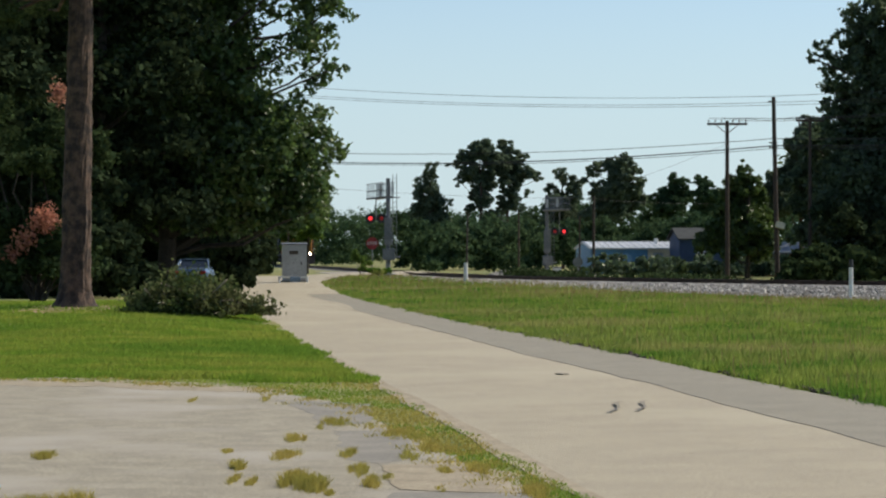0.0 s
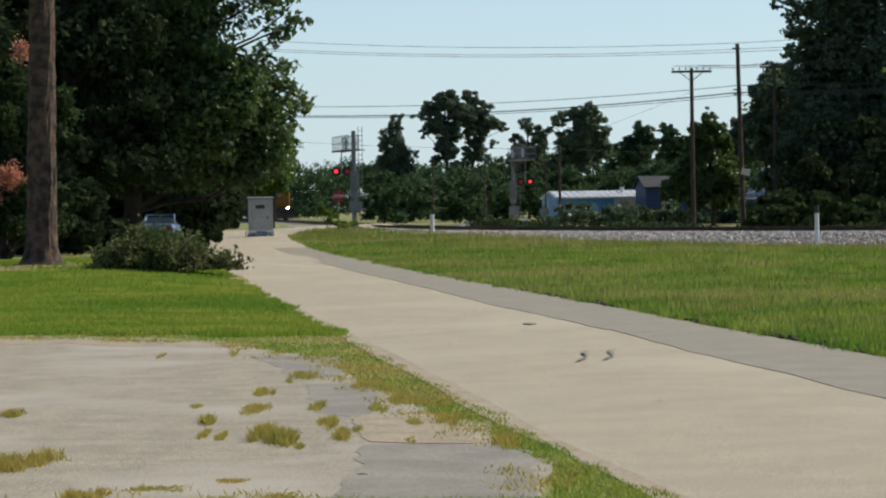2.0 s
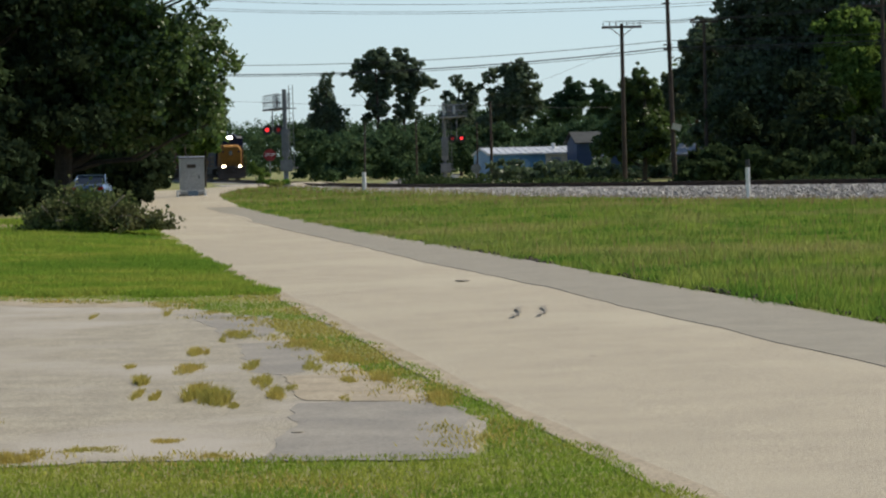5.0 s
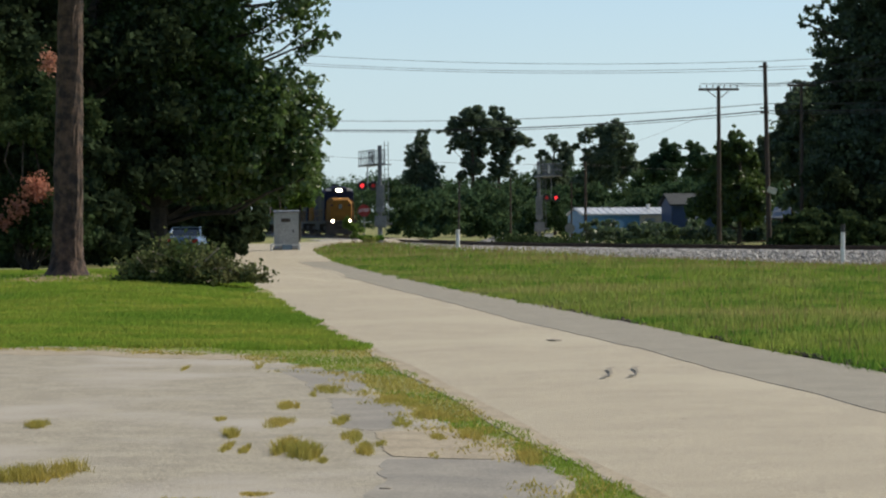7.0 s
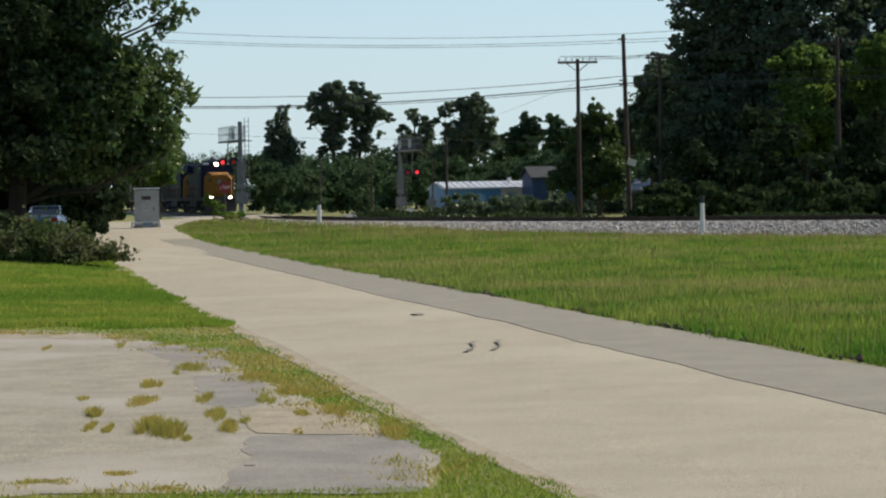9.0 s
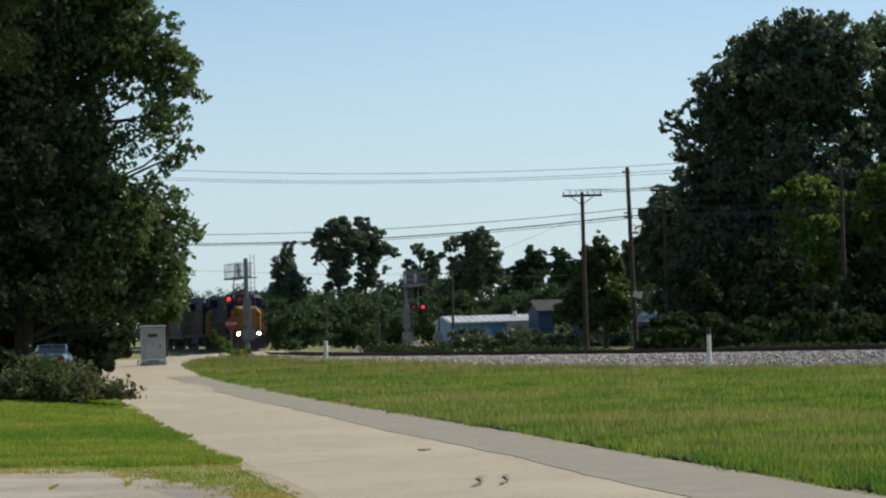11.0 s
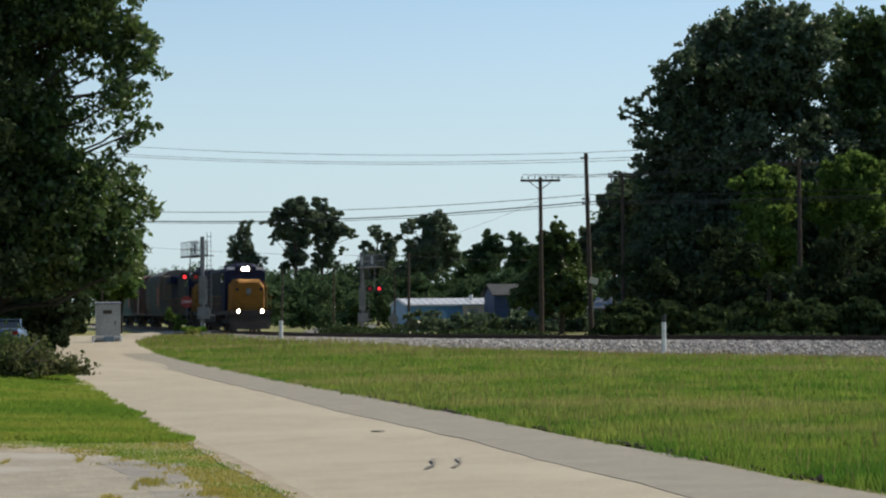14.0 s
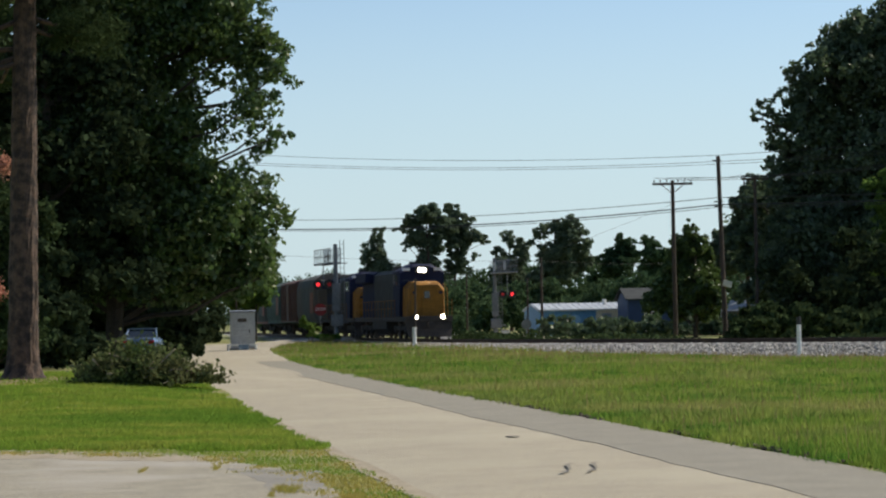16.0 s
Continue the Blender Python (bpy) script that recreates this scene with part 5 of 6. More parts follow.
utility_pole(24.4, 176.0, 10.9, 0.14, "dark wooden utility pole in front of the oaks", 1.9, 10.7)
utility_pole(31.6, 152.8, 10.6, 0.15, "dark wooden utility pole with a crossarm among trees", 2.4, 10.2)
utility_pole(13.3, 233.6, 7.0, 0.13, "wooden utility pole beside the blue building")
utility_pole(10.9, 211.2, 4.9, 0.07, "thin grey lamp post by the street")
utility_pole(6.5, 227.2, 5.5, 0.09, "thin wooden pole beyond the track")
utility_pole(-22.0, 179.2, 13.2, 0.16, "tall wooden utility pole among the woods")
utility_pole(-8.75, 149.76, 5.2, 0.045, "thin steel aerial pole behind the cabinet")


def wire(p, q, sag, r, label="black overhead cable between utility poles"):
    cu = bpy.data.curves.new("cable", "CURVE")
    cu.dimensions, cu.bevel_depth, cu.bevel_resolution = "3D", r, 1
    sp = cu.splines.new("POLY")
    sp.points.add(30)
    p, q = Vector(p), Vector(q)
    for i in range(31):
        t = i / 30
        v = p.lerp(q, t) - Vector((0, 0, 4 * sag * t * (1 - t)))
        sp.points[i].co = (*v, 1)
    tmp = bpy.data.objects.new("cable", cu)
    me = bpy.data.meshes.new_from_object(tmp)
    bpy.data.objects.remove(tmp)
    me.materials.append(M["wire"])
    tagged(new("overhead_cable", me), label, "cable", "overhead cables")


# street line: from the woods over the crossing to the tall pole and on
LEFT, TALL, RIGHT = (-22.0, 179.2), (18.4, 147.2), (52.0, 120.0)
for zl, zt, zr, sag, r in ((14.2, 10.45, 12.6, 0.75, 0.014), (13.6, 10.1, 12.0, 0.75, 0.014), (13.4, 9.95, 11.7, 0.7, 0.014), (9.33, 8.09, 8.9, 0.88, 0.020), (8.78, 7.70, 8.6, 0.98, 0.034), (8.70, 7.55, 8.4, 0.97, 0.018)):
    wire((*LEFT, zl), (*TALL, zt), sag, r)
    wire((*TALL, zt), (*RIGHT, zr), 0.6, r)
# railway line along the far side of the track
for dx in (-1.1, -0.4, 0.4, 1.1):
    wire((17.35 + dx, 161.6, 9.98), (24.4 + dx * 0.8, 176.0, 10.85), 0.25, 0.010, "thin line wire between utility poles")
    wire((17.35 + dx, 161.6, 9.98), (31.6 + dx, 152.8, 10.3), 0.3, 0.010, "thin line wire between utility poles")
wire((17.35, 161.6, 8.4), (6.5, 227.2, 5.6), 0.5, 0.008, "thin line wire between utility poles")
wire((13.3, 233.6, 6.6), (34.0, 256, 6.9), 0.4, 0.012)
wire((13.3, 233.6, 6.6), (-22.0, 240, 8.8), 0.5, 0.012)


# ---------------------------------------------------------------- buildings beyond the track
def build_blue_shop():
    x, y = 16.9, 244.8
    root = empty("metal_workshop", pose(x, y, float(height(x, y)), 0, 0, 8), "long low blue and cream metal workshop with a pale roof", "building")
    w, d, h = 7.8, 7.0, 2.3
    for name, cx, sx, m, lab in (("wall", -1.3, 5.2, "blue_wall", "blue metal siding wall"), ("wall", 2.6, 2.6, "cream", "cream metal siding wall")):
        bm = bmesh.new()
        box(bm, (cx, -d / 2, h / 2), (sx, 0.15, h))
        part(name, bm, M[m], root, lab)
    bm = bmesh.new()
    prism(bm, [(-d / 2, 0), (d / 2, 0), (d / 2, h), (0, h + 0.55), (-d / 2, h)], -w / 2 - 0.1, -w / 2 + 0.05)
    part("gable_wall", bm, M["pale_blue"], root, "pale blue gable wall")
    bm = bmesh.new()
    box(bm, (w / 2, 0, h / 2), (0.15, d - 0.2, h))
    box(bm, (0, d / 2, h / 2), (w, 0.15, h))
    part("rear_wall", bm, M["cream"], root)
    bm = bmesh.new()
    for s in (-1, 1):
        prism(bm, [(s * (d / 2 + 0.3), h - 0.02), (0, h + 0.58), (0, h + 0.70), (s * (d / 2 + 0.3), h + 0.12)], -w / 2 - 0.25, w / 2 + 0.25)
    ribs = []
    for i in range(14):
        xx = -w / 2 - 0.1 + i * (w + 0.2) / 13
        rib = bmesh.new()
        prism(rib, [(-(d / 2 + 0.28), h + 0.13), (0, h + 0.71), (0, h + 0.76), (-(d / 2 + 0.28), h + 0.18)], xx - 0.03, xx + 0.03)
        ribs.append(part("rib", rib, M["roof_pale"]))
    roof = part("roof", bm, M["roof_pale"], root, "pale ribbed metal roof")
    for rib in ribs:
        rib.parent = roof
    bm = bmesh.new()
    rod(bm, (2.6, -1.2, h + 0.4), (2.6, -1.2, h + 1.0), 0.18, 0.18, 12)
    part("roof_vent", bm, M["white"], root)
    bm = bmesh.new()
    rod(bm, (-0.7, -d / 2 - 0.12, 1.35), (-0.7, -d / 2 - 0.15, 1.35), 0.55, 0.55, 28)
    part("emblem", bm, M["pale_blue"], root, "faded round pale emblem")
    for sx in (1.75,):
        bm = bmesh.new()
        box(bm, (sx + 0.5, -d / 2 - 0.1, 1.0), (0.9, 0.06, 1.95), bevel=0.01)
        part("door", bm, M["house_wall"], root, "pale grey door")


def house(name, x, y, turn, w, d, h, rise, wall, roof, label, windows=()):
    root = empty(name, pose(x, y, float(height(x, y)), 0, 0, turn), label, "building")
    for s in (-1, 1):
        bm = bmesh.new()
        box(bm, (0, s * d / 2, h / 2), (w, 0.2, h))
        part("wall", bm, M[wall], root)
        bm = bmesh.new()
        prism(bm, [(-d / 2 + 0.1, 0), (d / 2 - 0.1, 0), (d / 2 - 0.1, h), (0, h + rise), (-d / 2 + 0.1, h)], s * w / 2 - 0.1, s * w / 2 + 0.1)
        part("gable_wall", bm, M[wall], root)
        bm = bmesh.new()
        prism(bm, [(s * (d / 2 + 0.4), h - 0.1), (0, h + rise), (0, h + rise + 0.12), (s * (d / 2 + 0.4), h + 0.02)], -w / 2 - 0.35, w / 2 + 0.35)
        part("roof", bm, M[roof], root)
    for wx in windows:
        bm = bmesh.new()
        box(bm, (wx, -d / 2 - 0.11, 1.5), (1.1, 0.06, 1.2), bevel=0.01)
        win = part("window", bm, M["white"], root)
        for k in (-1, 1):
            bm = bmesh.new()
            box(bm, (wx + k * 0.25, -d / 2 - 0.15, 1.5), (0.44, 0.02, 1.04))
            part("pane", bm, M["glass"], win)


build_blue_shop()
house("shed", 23.9, 238, 4, 6.0, 6.0, 3.2, 0.9, "navy_wall", "loco_grey", "tall dark blue shed with a dark roof", (-1.0,))
house("store", 27.0, 220.8, -8, 6.2, 6.0, 1.95, 0.8, "brick_wall", "alu", "low red-brown store with a dull metal roof", (-1.6, 0.6))
house("house", -27.5, 134.4, 12, 7.5, 6.0, 2.6, 1.2, "house_wall", "roof_pale", "pale grey house half hidden behind the lawn trees", (-2.0, 0.5, 2.4))


def bushes():
    rng = np.random.default_rng(70)
    for x, y, r, h, leaf in ((14.6, 232, 0.7, 0.9, "oak"), (16.6, 233.6, 0.9, 1.1, "oak"), (18.0, 233.6, 0.8, 1.0, "lime"), (20.2, 232, 0.9, 1.2, "oak"), (-5.05, 165.76, 0.55, 1.6, "lime"), (-3.9, 160.32, 0.7, 0.5, "grass"), (12.0, 228.8, 0.7, 0.8, "oak"), (22.2, 224, 1.2, 1.8, "oak")):
        root = empty("bush", pose(x, y, float(height(x, y))), "small green roadside bush", "bush", "roadside bushes")
        ls = [(rng.normal(0, r * 0.4), rng.normal(0, r * 0.4), h * f, r * 0.6, r * 0.6, h * 0.3) for f in (0.25, 0.45, 0.65, 0.75)]
        leaves("foliage", clumps(rng, ls, 1800, 10, 0.4), 0.09, M[leaf], root, rng)
        for k in range(4):
            bm = bmesh.new()
            limb_mesh(bm, (0, 0, -0.05), ls[k][:3], 0.025, 0.008, rng, 0.1, 2, 5)
            part("stem", bm, M["trunk"], root)


bushes()


def gravel_heap(x, y):
    rng = np.random.default_rng(72)
    bm = bmesh.new()
    bmesh.ops.create_icosphere(bm, subdivisions=4, radius=1.0)
    for v in bm.verts:
        n = noise.noise(v.co * 2.3) * 0.25
        v.co = Vector((v.co.x * (1.5 + n), v.co.y * (1.1 + n), max(-0.05, v.co.z * (0.55 + n * 0.5))))
    ob = part("gravel_heap", bm, M["stone"])
    ob.matrix_basis = pose(x, y, float(height(x, y)))
    tagged(ob, "low heap of grey gravel beyond the track", "gravel heap")


gravel_heap(4.9, 204.8)


def white_cabinet(x, y):
    root = empty("roadside_cabinet", pose(x, y, float(height(x, y))), "small white roadside equipment cabinet near the signal", "cabinet")
    bm = bmesh.new()
    box(bm, (0, 0, 0.4), (0.6, 0.45, 0.8), bevel=0.03)
    part("housing", bm, M["white"], root)
    bm = bmesh.new()
    box(bm, (0, 0, 0.83), (0.68, 0.52, 0.06), bevel=0.015)
    part("lid", bm, M["alu"], root)


white_cabinet(8.55, 198.7)


# ---------------------------------------------------------------- road vehicles
def wheel(root, x, y, r):
    bm = bmesh.new()
    rod(bm, (x - 0.11, y, r), (x + 0.11, y, r), r, r, 26)
    tyre = part("wheel", bm, M["tyre"], root)
    bm = bmesh.new()
    s = 1 if x > 0 else -1
    rod(bm, (x + s * 0.10, y, r), (x + s * 0.125, y, r), r * 0.62, r * 0.55, 20)
    part("rim", bm, M["alu"], tyre, "silver wheel rim")


def loft(bm, sections):
    """A closed skin through cross-sections of equal point counts."""
    rows = [[bm.verts.new(p) for p in s] for s in sections]
    k = len(rows[0])
    for a, b in zip(rows, rows[1:]):
        for j in range(k):
            bm.faces.new((a[j], a[(j + 1) % k], b[(j + 1) % k], b[j]))
    bm.faces.new(rows[0])
    bm.faces.new(rows[-1][::-1])
    bmesh.ops.recalc_face_normals(bm, faces=bm.faces[:])


def body_section(y, w, z0, z1, tuck=0.06):
    return [(-w + tuck, y, z0), (w - tuck, y, z0), (w, y, z0 + (z1 - z0) * 0.35), (w - 0.02, y, z0 + (z1 - z0) * 0.75), (w - 0.12, y, z1), (-w + 0.12, y, z1), (-w + 0.02, y, z0 + (z1 - z0) * 0.75), (-w, y, z0 + (z1 - z0) * 0.35)]


def build_sedan(x, y, turn):
    root = empty("car", pose(x, y, float(height(x, y)) + 0.012, 0, 0, turn), "blue metallic sedan parked beside the road, seen from behind", "car")
    bm = bmesh.new()
    loft(bm, [body_section(yy, w, a, b) for yy, w, a, b in ((-2.3, 0.74, 0.42, 0.80), (-2.22, 0.82, 0.3, 0.93), (-1.7, 0.88, 0.24, 0.99), (-0.6, 0.9, 0.22, 0.95), (0.8, 0.9, 0.22, 0.94), (1.5, 0.88, 0.24, 0.88), (2.15, 0.82, 0.3, 0.76), (2.32, 0.7, 0.4, 0.66))])
    part("body", bm, M["car_blue"], root)
    bm = bmesh.new()
    loft(bm, [[(-0.78, -1.7, 0.95), (0.78, -1.7, 0.95), (0.78, 1.0, 0.92), (-0.78, 1.0, 0.92)], [(-0.66, -1.05, 1.36), (0.66, -1.05, 1.36), (0.66, 0.15, 1.36), (-0.66, 0.15, 1.36)]])
    part("cabin_glass", bm, M["glass"], root, "dark glazed cabin")
    bm = bmesh.new()
    box(bm, (0, -0.45, 1.395), (1.30, 1.3, 0.07), bevel=0.03)
    for s in (-1, 1):
        rod(bm, (s * 0.79, -1.72, 0.96), (s * 0.655, -1.06, 1.37), 0.045, seg=8)
        rod(bm, (s * 0.79, 1.0, 0.93), (s * 0.655, 0.16, 1.37), 0.04, seg=8)
        rod(bm, (s * 0.795, -0.35, 0.95), (s * 0.665, -0.4, 1.37), 0.035, seg=8)
    part("roof", bm, M["car_blue"], root)
    for s in (-1, 1):
        bm = bmesh.new()
        box(bm, (s * 0.62, -2.27, 0.76), (0.26, 0.08, 0.17), bevel=0.02)
        part("tail_lamp", bm, M["tail_red"], root)
    bm = bmesh.new()
    box(bm, (0, -2.31, 0.5), (1.5, 0.1, 0.16), bevel=0.03)
    part("bumper", bm, M["car_blue"], root)
    for sx in (-0.8, 0.8):
        for yy in (-1.35, 1.4):
            wheel(root, sx, yy, 0.32)


build_sedan(-11.85, 128.0, -4)


def build_suv(x, y, turn):
    """A parked estate car, tail towards the drive."""
    root = empty("parked_suv", pose(x, y, 0.02, 0, 0, turn), "dark teal older utility wagon with chrome bumper, parked on the pad", "car")
    bm = bmesh.new()
    rows = []
    for yy, w, a, b in ((-2.17, 0.85, 0.62, 0.98), (-2.12, 0.88, 0.45, 1.06), (-1.7, 0.90, 0.4, 1.08), (0.9, 0.90, 0.38, 1.05), (2.0, 0.86, 0.42, 0.98), (2.25, 0.78, 0.5, 0.86)):
        rows.append(body_section(yy, w, a, b, 0.05))
    loft(bm, rows)
    part("body", bm, M["suv_paint"], root)
    bm = bmesh.new()
    ring = lambda w, y0, y1, z: [(-w, y0 + 0.12, z), (-w + 0.12, y0, z), (w - 0.12, y0, z), (w, y0 + 0.12, z), (w, y1 - 0.1, z), (w - 0.1, y1, z), (-w + 0.1, y1, z), (-w, y1 - 0.1, z)]
    loft(bm, [ring(0.87, -2.16, 1.0, 0.98), ring(0.84, -2.12, 0.8, 1.15), ring(0.74, -1.96, 0.25, 1.58), ring(0.64, -1.84, 0.1, 1.66)])
    cabin = part("cabin", bm, M["suv_paint"], root)
    bm = bmesh.new()
    box(bm, (0, -2.045, 1.36), (1.25, 0.03, 0.38), Matrix.Rotation(radians(-20), 4, "X"), 0.01)
    part("rear_window", bm, M["glass"], cabin)
    for s in (-1, 1):
        bm = bmesh.new()
        for y0 in (-1.35, -0.35):
            box(bm, (s * 0.80, y0, 1.36), (0.03, 0.85, 0.36), Matrix.Rotation(radians(-s * 13), 4, "Y"), 0.01)
        part("side_window", bm, M["glass"], cabin)
    bm = bmesh.new()
    box(bm, (0, -2.20, 0.52), (1.76, 0.28, 0.24), bevel=0.09)
    bumper = part("bumper", bm, M["suv_paint"], root)
    bm = bmesh.new()
    box(bm, (0, -2.22, 0.585), (1.70, 0.27, 0.035), bevel=0.016)
    part("upper_trim", bm, M["chrome"], bumper, "chrome strip")
    bm = bmesh.new()
    box(bm, (0, -2.215, 0.46), (1.775, 0.29, 0.03), bevel=0.013)
    part("lower_trim", bm, M["chrome"], bumper, "chrome strip")
    for s in (-1, 1):
        bm = bmesh.new()
        box(bm, (s * 0.72, -2.10, 0.80), (0.24, 0.14, 0.26), bevel=0.03)
        lamp = part("tail_lamp", bm, M["tail_red"], root)
        bm = bmesh.new()
        box(bm, (s * 0.66, -2.105, 0.83), (0.115, 0.145, 0.2), bevel=0.02)
        part("reversing_lens", bm, M["tail_clear"], lamp, "clear lens")
    for sx in (-0.78, 0.78):
        for yy in (-1.25, 1.4):
            wheel(root, sx, yy, 0.36)


build_suv(-4.54, 13.55, 52)


# ---------------------------------------------------------------- the train
def wheelset(root, y, r):
    bm = bmesh.new()
    rod(bm, (-0.85, 0, 0), (0.85, 0, 0), 0.08, seg=10)
    for s in (-1, 1):
        rod(bm, (s * 0.70, 0, 0), (s * 0.83, 0, 0), r, r * 0.985, 26)
        rod(bm, (s * 0.67, 0, 0), (s * 0.70, 0, 0), r + 0.028, r + 0.028, 26)
        for k in range(4):
            a = k * math.pi / 2
            rod(bm, (s * 0.835, math.cos(a) * r * 0.55, math.sin(a) * r * 0.55), (s * 0.845, math.cos(a) * r * 0.55, math.sin(a) * r * 0.55), r * 0.16, seg=8)
    ob = part("wheelset", bm, M["steel"], root)
    ob.matrix_basis = pose(0, y, r)
    return ob


def bogie(root, y, axles, spread, r):
    bm = bmesh.new()
    for s in (-1, 1):
        box(bm, (s * 0.98, y, r + 0.12), (0.16, spread + 1.1, 0.26), bevel=0.04)
        for k in range(axles):
            yy = y - spread / 2 + spread * k / (axles - 1)
            box(bm, (s * 0.98, yy, r), (0.2, 0.36, 0.4), bevel=0.04)
            rod(bm, (s * 1.0, yy + 0.4, r - 0.1), (s * 1.0, yy + 0.4, r + 0.28), 0.09, seg=8)
    box(bm, (0, y, r + 0.25), (1.9, 0.6, 0.25), bevel=0.03)
    part("bogie_frame", bm, M["under"], root)
    return [wheelset(root, y - spread / 2 + spread * k / (axles - 1), r) for k in range(axles)]


def coupler(root, y, s):
    bm = bmesh.new()
    box(bm, (0, y + s * 0.3, 0.88), (0.2, 0.75, 0.2), bevel=0.03)
    box(bm, (0.03, y + s * 0.62, 0.88), (0.3, 0.22, 0.3), bevel=0.05)
    part("coupler", bm, M["under"], root)


def build_loco(label):
    root = empty("locomotive", Matrix.Identity(4), label, "locomotive", "train locomotives")
    F = 11.0
    bm = bmesh.new()
    box(bm, (0, 0, 1.22), (2.9, 2 * F - 0.5, 0.3), bevel=0.03)
    part("underframe", bm, M["under"], root)
    # nose: full-width, tapering to the top
    bm = bmesh.new()
    sec = lambda y, w, z0, z1, c: [(-w, y, z0), (w, y, z0), (w, y, z1 - c), (w - c * 0.9, y, z1), (-w + c * 0.9, y, z1), (-w, y, z1 - c)]
    loft(bm, [sec(F - 2.9, 1.2, 1.37, 3.46, 0.35), sec(F - 1.05, 1.1, 1.37, 3.36, 0.38), sec(F - 0.72, 1.0, 1.37, 3.2, 0.36)])
    nose = part("nose", bm, M["loco_yellow"], root, "yellow wide nose")
    bm = bmesh.new()
    box(bm, (0.05, F - 0.70, 2.25), (0.62, 0.06, 1.6), bevel=0.02)
    part("nose_door", bm, M["loco_yellow"], nose)
    bm = bmesh.new()
    box(bm, (0.05, F - 0.665, 2.62), (0.34, 0.02, 0.42), bevel=0.01)
    part("door_window", bm, M["glass"], nose)
    bm = bmesh.new()
    for s in (-1, 1):
        box(bm, (s * 0.72, F - 0.735, 2.75), (0.42, 0.03, 0.16), Matrix.Rotation(s * 0.1, 4, "Z"), 0.01)
    part("emblem", bm, M["loco_blue"], nose, "dark blue emblem bars")
    # cab
    bm = bmesh.new()
    csec = lambda y, w, z0, z1, c: [(-w, y, z0), (w, y, z0), (w, y, z1 - c), (w - c * 1.5, y, z1 - c * 0.3), (w * 0.4, y, z1), (-w * 0.4, y, z1), (-w + c * 1.5, y, z1 - c * 0.3), (-w, y, z1 - c)]
    loft(bm, [csec(F - 5.2, 1.42, 1.37, 4.5, 0.42), csec(F - 2.95, 1.42, 1.37, 4.5, 0.42), csec(F - 2.62, 1.38, 3.3, 4.3, 0.38)])
    cab = part("cab", bm, M["loco_blue"], root, "dark blue cab")
    for s in (-1, 1):
        bm = bmesh.new()
        box(bm, (s * 0.68, F - 2.70, 3.74), (0.95, 0.05, 0.52), Matrix.Rotation(radians(14), 4, "X"), 0.02)
        part("windscreen", bm, M["glass"], cab)
        bm = bmesh.new()
        for yy in (F - 3.6, F - 4.5):
            box(bm, (s * 1.43, yy, 3.55), (0.03, 0.75, 0.62), bevel=0.01)
        part("side_window", bm, M["glass"], cab)
        bm = bmesh.new()
        box(bm, (s * 1.0, F - 2.60, 4.16), (0.5, 0.06, 0.17), bevel=0.01)
        part("number_board", bm, M["white"], cab, "white number board")
    bm = bmesh.new()
    box(bm, (0.0, F - 2.58, 4.12), (0.86, 0.12, 0.42), bevel=0.03)
    lamp = part("headlamp_housing", bm, M["black"], cab)
    for s in (-1, 1):
        bm = bmesh.new()
        rod(bm, (s * 0.13, F - 2.53, 4.12), (s * 0.13, F - 2.49, 4.12), 0.12, 0.115, 22)
        part("headlamp", bm, M["headlight"], lamp, "lit headlamp")
    # hood
    bm = bmesh.new()
    hs = lambda y, w, z1, c: [(-w, y, 1.37), (w, y, 1.37), (w, y, z1 - c), (w - c, y, z1), (-w + c, y, z1), (-w, y, z1 - c)]
    loft(bm, [hs(F - 5.2, 0.95, 4.25, 0.22), hs(-4.6, 0.95, 4.25, 0.22)])
    hood = part("hood", bm, M["loco_grey"], root, "grimy grey engine hood")
    bm = bmesh.new()
    loft(bm, [hs(-4.6, 0.98, 4.3, 0.2), hs(-5.0, 1.0, 4.3, 0.2), hs(-F + 1.2, 1.0, 4.3, 0.2)])
    for s in (-1, 1):
        box(bm, (s * 1.25, -7.3, 3.9), (0.55, 4.6, 0.6), Matrix.Rotation(s * -0.12, 4, "Y"), 0.05)
    part("radiator_section", bm, M["loco_blue"], root, "dark blue radiator section with wings")
    for s in (-1, 1):
        for k in range(11):
            bm = bmesh.new()
            box(bm, (s * 0.965, F - 6.0 - k * 0.95, 2.6), (0.03, 0.84, 2.1), bevel=0.01)
            part("hood_door", bm, M["loco_grey"], hood)
        bm = bmesh.new()
        box(bm, (s * 0.97, F - 6.6, 3.75), (0.05, 1.6, 0.5), bevel=0.02)
        part("air_grille", bm, M["black"], hood)
    bm = bmesh.new()
    box(bm, (0, 0.8, 4.36), (0.9, 1.5, 0.28), bevel=0.05)
    part("exhaust_stack", bm, M["under"], hood)
    bm = bmesh.new()
    box(bm, (0.3, F - 4.0, 4.58), (0.5, 0.35, 0.16), bevel=0.03)
    part("air_horn", bm, M["black"], cab)
    # below
    bm = bmesh.new()
    loft(bm, [[(-1.4, y, 1.07), (1.4, y, 1.07), (1.4, y, 0.62), (1.0, y, 0.30), (-1.0, y, 0.30), (-1.4, y, 0.62)] for y in (-2.9, 2.9)])
    part("fuel_tank", bm, M["under"], root)
    bm = bmesh.new()
